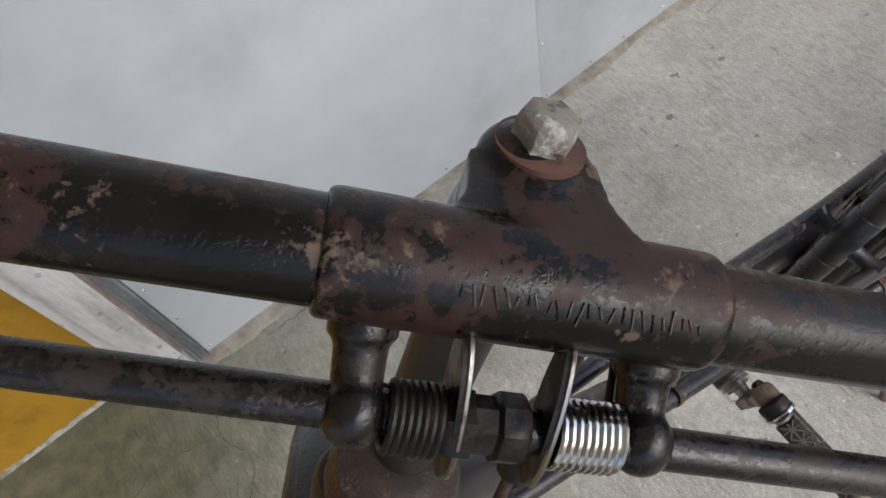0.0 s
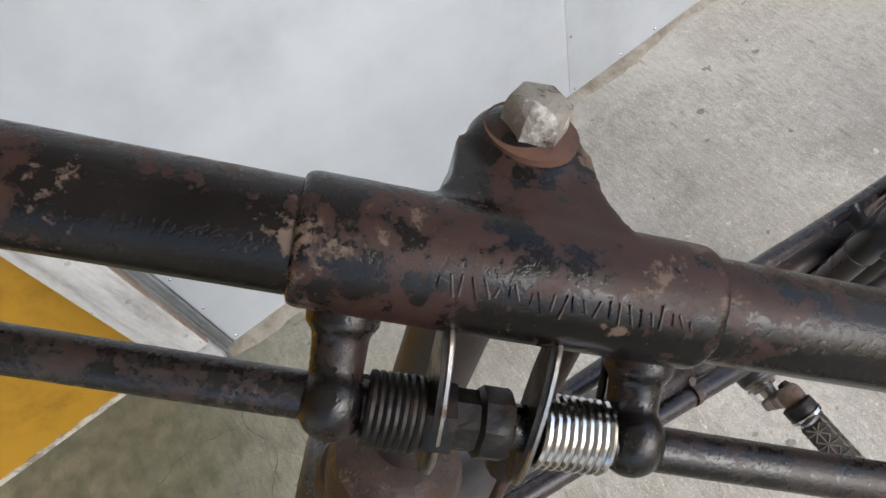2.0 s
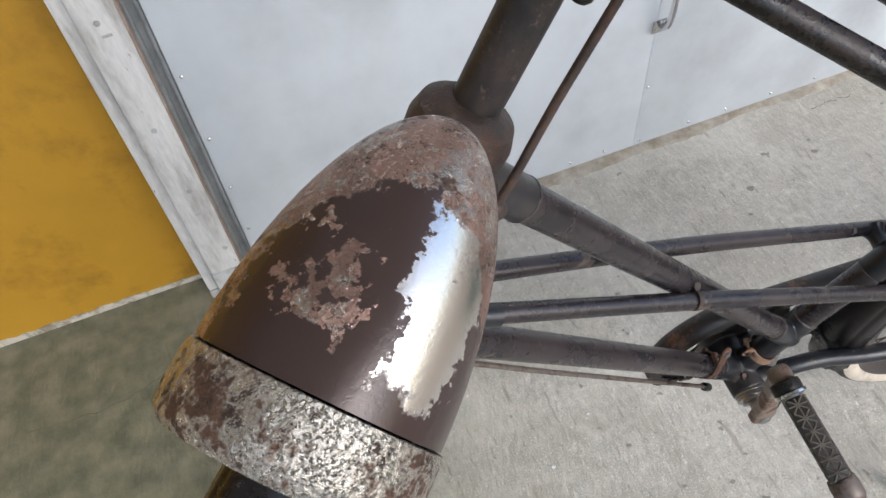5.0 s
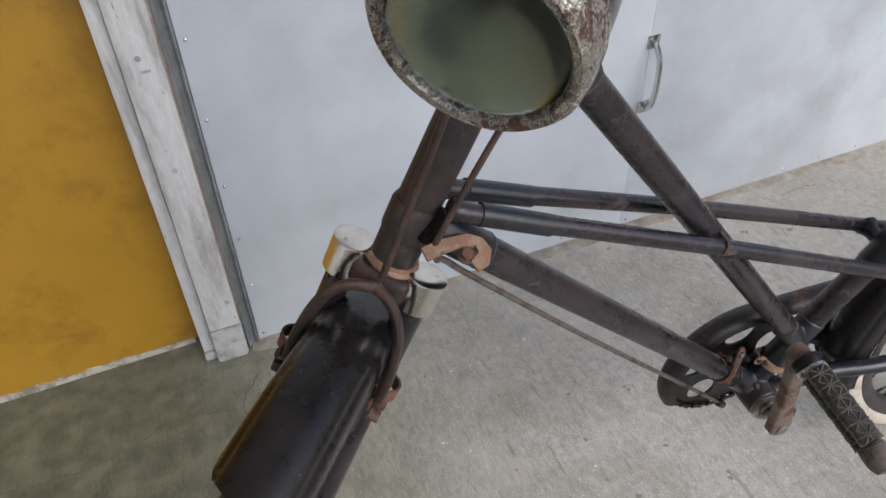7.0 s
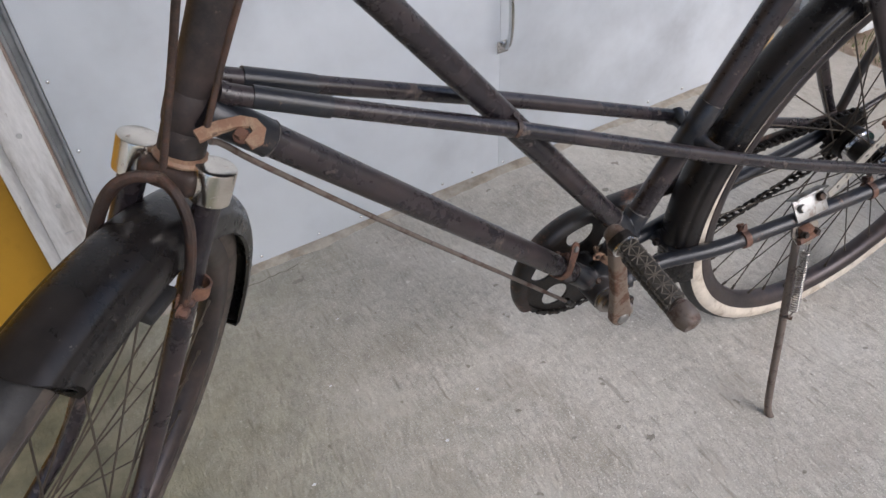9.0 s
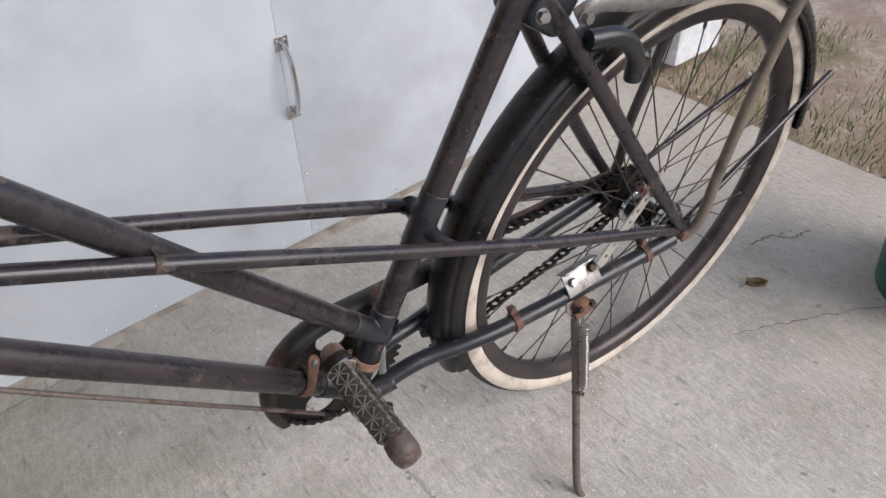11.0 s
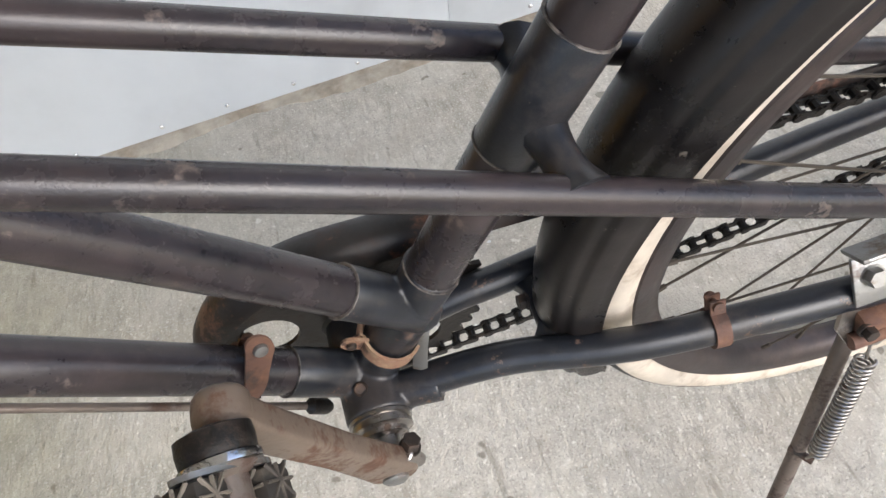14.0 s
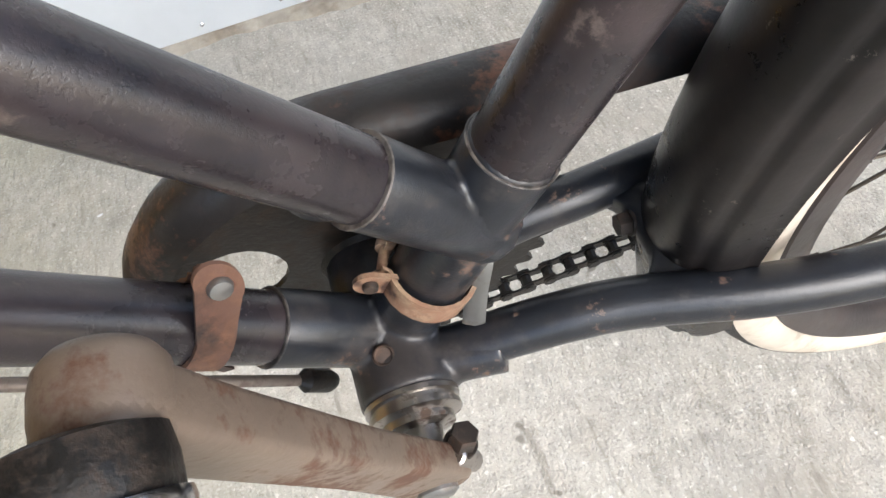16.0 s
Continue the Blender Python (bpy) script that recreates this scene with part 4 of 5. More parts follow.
for s in (-1, 1):
    c = Vector((0.002, 0.0065 + s * 0.0300, -0.034))
    part("crown_cap", lathe([(0.0152, 0), (0.0165, 0.0006), (0.0165, 0.0272), (0.0161, 0.0286), (0.0150, 0.0292), (0.005, 0.0285)], c, (0, 0, 1), 32), chrome, bike, "chrome fork crown cap with dull pitted top", m=FORK)
    part("fork_leg", sweep(smoothed([c + Vector((0, 0, 0.004)), c + Vector((0.004, s * 0.002, -0.08)), c + Vector((0.010, s * 0.006, -0.2)), c + Vector((0.022, s * 0.009, -0.29)), (0.06, 0.007 + s * 0.048, -0.385)], 5), [0.0112 - 0.0035 * k / 20 for k in range(21)], 16), frame_paint, bike, m=FORK)
    part("brake_stirrup", sweep(smoothed([(0.032, 0.005, -0.014), (0.038, 0.006 + s * 0.018, -0.020), (0.039, 0.006 + s * 0.031, -0.040), (0.036, 0.006 + s * 0.0375, -0.075), (0.034, 0.006 + s * 0.039, -0.112)]), 0.0056, 10, flat=(1.0, 0.75, (0, 1, 0))), brown_rust, bike, "rusty front brake stirrup", m=FORK)
    part("shoe_clamp", clamp_band((0.012, 0.008 + s * 0.0405, -0.112), (0, 0, 1), 0.0105, 0.012, 0.002, (1, 0, 0), 0.016), rust, bike, "rusty brake shoe clamp", m=FORK)
    part("brake_shoe", box((0.056, 0.006 + s * 0.026, -0.105), (0.04, 0.014, 0.012), bevel=0.003), rubber, bike, "worn black brake block", m=FORK)
    part("shoe_bolt", hex_bolt((0.040, 0.006 + s * 0.040, -0.118), (0, s, 0), 0.009, 0.006, 0.006), rust, bike, m=FORK)
# bell crank on the lower lug
bell = [(-0.004, -0.006), (0.012, -0.010), (0.030, -0.011), (0.040, -0.006), (0.044, 0.004), (0.039, 0.0145), (0.030, 0.0175), (0.027, 0.010), (0.0345, 0.004), (0.0335, -0.001), (0.024, -0.002), (0.012, 0.0), (-0.002, 0.004)]
bell = [(x, 0.0065 - y) for x, y in bell]
part("bell_crank", plate(bell, 0.003, Matrix.Translation(Vector((0.145, -0.047, 0.7105))) @ Matrix.Rotation(radians(8), 4, "Y") @ Matrix.Rotation(radians(22), 4, "X")), copper_rust, bike, "rusted sheet metal bell crank")
part("crank_bolt", hex_bolt((0.171, -0.045, 0.707), (0, -0.37, 0.93), 0.008, 0.004, 0.006), rust, bike)
part("brake_cable", sweep(smoothed([(0.150, -0.042, 0.708), (0.158, -0.034, 0.697), (0.185, -0.021, 0.655), (0.292, -0.0131, 0.527), (0.436, -0.0039, 0.362), (0.5177, 0.0013, 0.268)]), 0.0025, 10), pedal_steel, bike, "thin rusty brake rod under the lower tube")
part("cable_stop", lathe([(0.0022, 0), (0.0055, 0.004), (0.0055, 0.016), (0.0035, 0.02)], (0.505, 0.0005, 0.283), (0.5, 0.03, -0.62), 10), greasy, bike)

# wheels
FRONT = Vector((0.050, 0.007, -0.405))
R_FRONT = 0.338


def wheel(name, m, radius, label, wall_mat, wall_label):
    rc = radius - 0.0185
    n = 20
    tread = [(0.0185 * math.cos(a), 0.0185 * math.sin(a)) for a in [radians(-58 + 116 * k / 8) for k in range(9)]]
    tread += [(0.0165 * math.cos(a), 0.0165 * math.sin(a)) for a in [radians(58 - 116 * k / 8) for k in range(9)]]
    w = part(name, wheel_ring(tread, (0, 0, 0), rc, seg=120), rubber, bike, label, m=m)
    for s in (-1, 1):
        wall = [(0.0182 * math.cos(a), s * 0.0182 * math.sin(a)) for a in [radians(58 + 92 * k / 8) for k in range(9)]]
        wall += [(0.0160 * math.cos(a), s * 0.0160 * math.sin(a)) for a in [radians(150 - 92 * k / 8) for k in range(9)]]
        part("sidewall", wheel_ring(wall, (0, 0, 0), rc, seg=120), wall_mat, w, wall_label, m=m)
    rr = rc - 0.0185
    rim = [(0.0075, -0.0135), (0.006, -0.0155), (-0.002, -0.015), (-0.010, -0.0125), (-0.0145, -0.006), (-0.0155, 0.0), (-0.0145, 0.006), (-0.010, 0.0125), (-0.002, 0.015), (0.006, 0.0155), (0.0075, 0.0135), (-0.003, 0.010), (-0.006, 0.0), (-0.003, -0.010)]
    part("rim", wheel_ring(rim, (0, 0, 0), rr, seg=120), rim_steel, w, m=m)
    part("hub", lathe([(0.005, -0.058), (0.005, -0.044), (0.013, -0.044), (0.0145, -0.037), (0.0235, -0.0335), (0.0235, -0.031), (0.0155, -0.028), (0.0145, 0.026), (0.0235, 0.029), (0.0235, 0.0315), (0.013, 0.034), (0.012, 0.044), (0.005, 0.044), (0.005, 0.058)], (0, 0, 0), (0, 1, 0), 26), greasy, w, m=m)
    for k in range(36):
        s = -1 if k % 2 else 1
        a = k / 36 * math.tau
        b = a + (0.75 if (k // 2) % 2 else -0.75)
        p, q = Vector((0.021 * math.sin(b), s * 0.0325, 0.021 * math.cos(b))), Vector(((rr - 0.013) * math.sin(a), s * 0.002, (rr - 0.013) * math.cos(a)))
        bm = sweep([p, q], 0.00105, 6)
        rod(q - (q - p).normalized() * 0.011, q + (q - p).normalized() * 0.003, 0.0021, 6, bm)
        part("spoke", bm, spoke_steel, w, m=m)
    return w


REARM = Matrix.Translation(AXLE + Vector((-0.009, 0, -0.003)))
FRONTM = FORK @ Matrix.Translation(FRONT + Vector((0.010, 0, 0))) @ Matrix.Diagonal((-1, 1, 1, 1))
rear = wheel("rear_wheel", REARM, R_REAR, "rear wheel with dirty whitewall tyre", whitewall, "cream white tyre wall, dirty and cracked")
front = wheel("front_wheel", FRONTM @ Matrix.Translation((-0.012, 0, 0.011)), R_FRONT, "front wheel with worn tyre", tyre_brown, "dusty dark tyre wall")


def fender_profile(w, deep):
    """Half an oval with a pressed groove along each flank and a rolled bead at each edge."""
    out = []
    for k in range(37):
        a = radians(-90 + 5 * k)
        groove = 0.0016 * math.exp(-((abs(math.degrees(a)) - 52) / 5.5) ** 2)
        out.append((deep * (abs(math.cos(a)) ** 0.85 - 1) - groove, (w - groove) * math.copysign(abs(math.sin(a)) ** 0.9, math.sin(a))))
    out = [(-deep - 0.003, -w + 0.0005), (-deep - 0.002, -w - 0.0012)] + out + [(-deep - 0.002, w + 0.0012), (-deep - 0.003, w - 0.0005)]
    return out + [(o - 0.0013, a * 0.95) for o, a in out[::-1]]


def tongued(bm, radius, a0, a1, width, pull):
    """Pulls the flanks back at both ends of a mudguard, so that it ends in a rounded tongue."""
    for v in bm.verts:
        a = math.atan2(v.co.x, v.co.z)
        q = min(1.0, abs(v.co.y) / width)
        back = pull * (1 - math.sqrt(1 - q * q)) / radius
        for end, way in ((a0, 1), (a1, -1)):
            w = max(0.0, 1 - abs(a - end) * radius / 0.11)
            a += way * back * w
        r = math.hypot(v.co.x, v.co.z)
        v.co.x, v.co.z = r * math.sin(a), r * math.cos(a)
    return bm


part("rear_fender", wheel_ring(fender_profile(0.0275, 0.0275), (-0.005, 0, -0.001), R_REAR + 0.022, seg=72, a0=radians(-104), a1=radians(86)), fender_paint, bike, "black rounded rear mudguard with dull scuffs", m=REARM)
part("front_fender", tongued(wheel_ring(fender_profile(0.0315, 0.034), (0, 0.0, 0), R_FRONT + 0.020, seg=64, a0=radians(-22), a1=radians(87)), R_FRONT, radians(-22), radians(87), 0.033, 0.030), fender_paint, bike, "black front mudguard, scratched and chipped", m=FRONTM)
for s in (-1, 1):
    a = radians(70)
    part("fender_stay", sweep([AXLE + Vector((0.004, s * 0.06, 0.004)), AXLE + Vector(((R_REAR + 0.012) * math.sin(a), s * 0.037, (R_REAR + 0.012) * math.cos(a)))], 0.0046, 10), frame_paint, bike)
    lean = 0.016 if s > 0 else 0.0
    part("carrier_stay", sweep(smoothed([AXLE + Vector((0.006, s * 0.073, -0.004)), (1.046, s * 0.076, 0.352), (1.056, s * 0.076, 0.42), (1.074 + lean, s * 0.076, 0.512), (1.102 + lean, s * 0.075, 0.60), (1.14 + 1.5 * lean, s * 0.074, 0.69)]), 0.0072, 14), carrier_paint if s < 0 else matt_black, bike, "faded tan carrier stay" if s < 0 else "brown-black carrier stay")
    part("carrier_arm", sweep(smoothed([(0.80, s * 0.048, 0.698), (0.822, s * 0.056, 0.707), (0.87, s * 0.064, 0.697), (0.95, s * 0.067, 0.684), (1.10, s * 0.068, 0.672), (1.25, s * 0.068, 0.668)]), 0.0075, 12, flat=(0.55, 1.2, (0, 0, 1))), zinc, bike, "silver pressed steel carrier arm")
    part("arm_bolt", hex_bolt((0.806, s * 0.054, 0.698), (0, s, 0), 0.010, 0.006, 0.008), zinc, bike)
part("stay_bolt", hex_bolt((0.775, -0.032, 0.70), (-0.3, -1, 0.2), 0.010, 0.007, 0.007), zinc, bike)
stay_box = box((0.795, 0, 0.70), (0.05, 0.06, 0.05), bevel=0.008, m=Matrix.Rotation(radians(35), 4, "Y"))
cast(part("seat_lug", stay_box, dark_paint, bike), 0.002, 8)
part("rear_stirrup", sweep(smoothed([(0.822, -0.045, 0.668), (0.858, -0.05, 0.662), (0.884, -0.05, 0.636), (0.888, -0.05, 0.606)]), 0.0095, 14), dark_paint, bike)

# hub brake arm, chain drive
part("hub_barrel", lathe([(0.012, 0.030), (0.026, 0.029), (0.0265, 0.020), (0.0195, 0.017), (0.0185, -0.020), (0.0235, -0.023), (0.0235, -0.027), (0.012, -0.028)], AXLE + Vector((-0.006, 0, -0.002)), (0, 1, 0), 28), greasy, bike, "greasy dark hub barrel")
part("hub_flange", lathe([(0.0200, 0.0), (0.0268, 0.001), (0.0285, 0.004), (0.0270, 0.008), (0.0200, 0.009)], AXLE + Vector((-0.006, 0.006, -0.002)), (0, 1, 0), 30), clean_chrome, bike, "polished hub flange")
part("hub_dome", lathe([(0.022, -0.002), (0.0295, 0.0), (0.0310, 0.003), (0.0295, 0.0065), (0.0270, 0.0075), (0.0272, 0.0105), (0.0235, 0.0125), (0.0232, 0.0160), (0.0195, 0.0180)], AXLE + Vector((0.000, -0.036, -0.001)), (0, -1, 0), 32), clean_chrome, bike, "polished hub dust cover")
# a black core fills the recess of the cover
part("hub_seal", lathe([(0.0205, 0.0), (0.0195, 0.0035), (0.0120, 0.0045), (0.008, 0.0085)], AXLE + Vector((0.000, -0.0535, -0.001)), (0, -1, 0), 26), greasy, bike, "black centre inside the dust cover")
arm = [(-0.004, -0.008), (0.0, -0.0095), (0.132, -0.0075), (0.136, 0.0), (0.132, 0.0075), (0.0, 0.0095)]
holes = [circle(0.012 + k * 0.017, 0, 0.0032, 10) for k in range(7)]
part("brake_arm", plate(arm, 0.002, Matrix.Translation((0.879, -0.057, 0.350)) @ Matrix.Rotation(radians(-48), 4, "Y") @ Matrix.Rotation(radians(90), 4, "X"), holes=holes), pale_steel, bike, "perforated pale brake arm strip")
part("stay_clamp", clamp_band((0.942, -0.0575, 0.456), (-0.5, 0.06, 0.85), 0.0092, 0.009, 0.0018, (-0.9, -0.3, -0.5), 0.012), rust, bike, "rusty clamp on the seat stay")


def sprocket(c, r, teeth, thick, windows):
    outline = []
    for k in range(teeth * 4):
        a = k / (teeth * 4) * math.tau
        rr = r + (0.0035, 0.0035, -0.0025, -0.0025)[k % 4]
        outline.append((rr * math.cos(a), rr * math.sin(a)))
    return plate(outline, thick, basis(c, (0, 1, 0)), holes=windows)


wins = []
for k in range(5):
    a = k / 5 * math.tau + 0.3
    wins.append([((0.056 + 0.020 * math.cos(b)) * math.cos(a) - 0.021 * math.sin(b) * math.sin(a), (0.056 + 0.020 * math.cos(b)) * math.sin(a) + 0.021 * math.sin(b) * math.cos(a)) for b in [j / 18 * math.tau for j in range(18)]])
RING_C = BB + Vector((0, 0.036, 0))
CHAIN_R, COG_R = 0.0885, 0.038
part("chainring", sprocket(RING_C, CHAIN_R, 44, 0.003, wins), greasy, bike, "dark toothed chainring with round windows")
part("ring_boss", lathe([(0.02, -0.004), (0.024, 0), (0.02, 0.006), (0.012, 0.012)], RING_C, (0, 1, 0), 24), greasy, bike)
COG_C = AXLE + Vector((0, 0.044, 0))
part("cog", sprocket(COG_C, COG_R, 19, 0.003, []), greasy, bike)


def chain_line():
    """Points one pitch apart round the two wheels; the lower run sags."""
    d = COG_C - RING_C
    base = math.atan2(d.z, d.x)
    dist = math.hypot(d.x, d.z)
    off = math.acos((CHAIN_R - COG_R) / dist)
    pts = []
    for k in range(41):
        a = base + off + (math.tau - 2 * off) * k / 40
        pts.append(RING_C + Vector((CHAIN_R * math.cos(a), 0, CHAIN_R * math.sin(a))))
    p, q = pts[-1], COG_C + Vector((COG_R * math.cos(base - off), 0, COG_R * math.sin(base - off)))
    for k in range(1, 12):
        t = k / 12
        pts.append(p.lerp(q, t) - Vector((0, 0, 0.030 * t * (1 - t))))
    for k in range(21):
        a = base - off + 2 * off * k / 20
        pts.append(COG_C + Vector((COG_R * math.cos(a), 0, COG_R * math.sin(a))))
    pts.append(pts[0])
    out, carry = [], 0.0
    for p, q in zip(pts, pts[1:]):
        ln = (q - p).length
        t = carry
        while t < ln:
            out.append(p + (q - p) * (t / ln))
            t += 0.0127
        carry = t - ln
    return out


chain = bmesh.new()
links = chain_line()
for k, p in enumerate(links):
    q = links[(k + 1) % len(links)]
    dirn = (q - p).normalized()
    m = Matrix((dirn, (0, 1, 0), dirn.cross(Vector((0, 1, 0))))).transposed().to_4x4()
    m.translation = (p + q) / 2
    w = 0.0048 if k % 2 else 0.0033
    for s in (-1, 1):
        tmp = bmesh.new()
        ol = [(-0.0062, -0.0022), (-0.0095, -0.0035), (-0.0105, 0.0), (-0.0095, 0.0035), (-0.0062, 0.0042), (0.0, 0.0026), (0.0062, 0.0042), (0.0095, 0.0035), (0.0105, 0.0), (0.0095, -0.0035), (0.0062, -0.0042), (0.0, -0.0026)]
        vs = [[tmp.verts.new((x, s * w + e, z)) for x, z in ol] for e in (-0.0006, 0.0006)]
        tmp.faces.new(vs[0])
        tmp.faces.new(vs[1][::-1])
        for i in range(len(ol)):
            tmp.faces.new((vs[0][i], vs[0][(i + 1) % len(ol)], vs[1][(i + 1) % len(ol)], vs[1][i]))
        tmp.transform(m)
        joined(chain, tmp)
    rod(m @ Vector((-0.00635, -0.0058, 0)), m @ Vector((-0.00635, 0.0058, 0)), 0.0032, 8, chain)
part("chain", chain, greasy, bike, "greasy roller chain")

# chain guard: a channel bent round the chainring and back to the hub
GUARD_R = 0.101
gpath = []
for k in range(25):
    a = radians(205 - 118 * k / 24)
    gpath.append((Vector((BB.x + GUARD_R * math.cos(a), 0, BB.z + GUARD_R * math.sin(a))), Vector((math.cos(a), 0, math.sin(a)))))
tail_a = gpath[-1][0]
tail_b = Vector((AXLE.x - 0.02, 0, AXLE.z + 0.042))
nt = Vector((-(tail_b - tail_a).z, 0, (tail_b - tail_a).x)).normalized()
for k in range(1, 13):
    gpath.append((tail_a.lerp(tail_b, k / 12), nt))
guard = bmesh.new()
rings = []
for i, (p, nrm) in enumerate(gpath):
    depth = 0.030 * min(1.0, 0.55 + i / 14) if i < 25 else 0.030 - 0.014 * min(1.0, max(0, i - 27) / 4)
    thin = 0.78 * min(1.0, max(0, i - 28) / 3)
    prof = [(-0.014, 0.027), (-0.007, 0.0285), (-0.0025, 0.032), (0.0, 0.038), (0.0, 0.046), (-0.0025, 0.052), (-0.007, 0.0555), (-0.014, 0.057), (-depth, 0.057), (-depth, 0.0555), (-0.014, 0.0555), (-0.008, 0.054), (-0.004, 0.051), (-0.0016, 0.046), (-0.0016, 0.038), (-0.004, 0.033), (-0.008, 0.030), (-0.014, 0.0285)]
    rings.append([guard.verts.new(p + nrm * max(o, -depth) + Vector((0, 0.058 - (0.058 - y) * (1 - thin), 0))) for o, y in prof])
for a_, b_ in zip(rings, rings[1:]):
    for k in range(len(a_)):
        guard.faces.new((a_[k], a_[(k + 1) % len(a_)], b_[(k + 1) % len(a_)], b_[k]))
guard.faces.new(rings[0])
guard.faces.new(rings[-1][::-1])
part("chain_guard", guard, guard_paint, bike, "dark rusty chain guard")

# crank and pedal
C_IN, C_OUT = BB + Vector((0.0, -0.062, -0.004)), Vector((0.511, -0.066, 0.458))
dirn = (C_OUT - C_IN).normalized()
arm_m = Matrix((dirn, dirn.cross(Vector((0, -1, 0))), (0, -1, 0))).transposed().to_4x4()
arm_m.translation = C_IN
ln = (C_OUT - C_IN).length
def crank_size(x):
    """Half width and half thickness of the forged arm at x metres from the axle."""
    if x < 0.004:
        w = 0.0155 * math.sqrt(max(0.0, 1 - ((x - 0.004) / 0.0195) ** 2))
    elif x > ln:
        w = 0.0112 * math.sqrt(max(0.0, 1 - ((x - ln) / 0.0112) ** 2))
    else:
        k = x / ln
        w = 0.0155 - 0.0058 * min(1.0, k * 2.4) ** 0.8 + 0.0015 * max(0.0, (k - 0.82) / 0.18) ** 1.5
    return max(w, 0.0006), 0.0068 * min(1.0, 0.35 + w / 0.009)


crank = bmesh.new()
rings = []
for k in range(49):
    x = -0.0154 + (ln + 0.0264) * 0.5 * (1 - math.cos(k / 48 * math.pi))
    w, h = crank_size(x)
    rings.append([crank.verts.new(arm_m @ Vector((x, w * math.copysign(abs(math.cos(a)) ** 0.36, math.cos(a)), h * math.copysign(abs(math.sin(a)) ** 0.36, math.sin(a))))) for a in [j / 24 * math.tau for j in range(24)]])
for r0, r1 in zip(rings, rings[1:]):
    for k in range(24):
        crank.faces.new((r0[k], r0[(k + 1) % 24], r1[(k + 1) % 24], r1[k]))
crank.faces.new(rings[0][::-1])
crank.faces.new(rings[-1])
crank_ob = part("crank", crank, crank_paint, bike, "rust-brown steel crank arm")
part("pedal_eye", lathe([(0.0068, -0.0076), (0.0092, -0.0072), (0.0108, -0.0054), (0.0114, -0.001), (0.0114, 0.004), (0.0108, 0.0076), (0.0090, 0.0100), (0.0064, 0.0110)], C_OUT, (0, 1, 0), 30), crank_paint, crank_ob)
part("cotter_pin", rod(C_IN + Vector((0.010, 0.0, 0.016)), C_IN + Vector((0.016, 0, -0.004)), 0.0046, 12, bevel=0.001), spring_steel, crank_ob)
part("cotter_nut", hex_bolt(C_IN + Vector((0.014, 0.004, 0.014)), (0.35, 0.2, 0.9), 0.010, 0.007, 0.0065), iron, crank_ob)
part("axle_end", lathe([(0.008, 0), (0.008, 0.002), (0.006, 0.0035)], C_IN + Vector((0, -0.0065, 0)), (0, -1, 0), 20), zinc, crank_ob)
P_IN, P_OUT = Vector((0.508, -0.074, 0.462)), Vector((0.516, -0.184, 0.438))
pd = (P_OUT - P_IN).normalized()
px_ = Vector((1, 0, 0)) - pd * pd.x
px_.normalize()
PEDAL = Matrix((px_, pd, px_.cross(pd))).transposed().to_4x4()
PEDAL.translation = P_IN
PEDAL = PEDAL @ Matrix.Rotation(radians(-66), 4, "Y")
ped = part("pedal", lathe([(0.0105, -0.002), (0.0135, 0.0), (0.0135, 0.012), (0.0085, 0.016), (0.0075, 0.09), (0.0125, 0.093), (0.0138, 0.1), (0.0135, 0.110), (0.0105, 0.117), (0.004, 0.119)], (0, 0, 0), (0, 1, 0), 22), pedal_steel, bike, "rusty pedal with two ribbed rubber blocks", m=PEDAL)
part("retaining_ring", lathe([(0.0135, 0.0085), (0.0152, 0.0090), (0.0154, 0.0105), (0.0152, 0.0120), (0.0130, 0.0125)], (0, 0, 0), (0, 1, 0), 26), clean_chrome, ped, "bright steel ring", m=PEDAL)
part("dust_cap", lathe([(0.0100, -0.003), (0.0142, -0.0015), (0.0146, 0.003), (0.0142, 0.0085), (0.0120, 0.0115)], (0, 0, 0), (0, 1, 0), 26), greasy, ped, "greasy dark dust cap", m=PEDAL)
for yy, w in ((0.013, 0.0022), (0.094, 0.0022)):
    part("end_plate", plate([(0.0235 * math.cos(k / 24 * math.tau), 0.0105 * math.sin(k / 24 * math.tau)) for k in range(24)], w, PEDAL @ Matrix.Translation((0, yy, 0)) @ Matrix.Rotation(radians(90), 4, "X")), zinc if yy < 0.05 else brown_rust, ped)
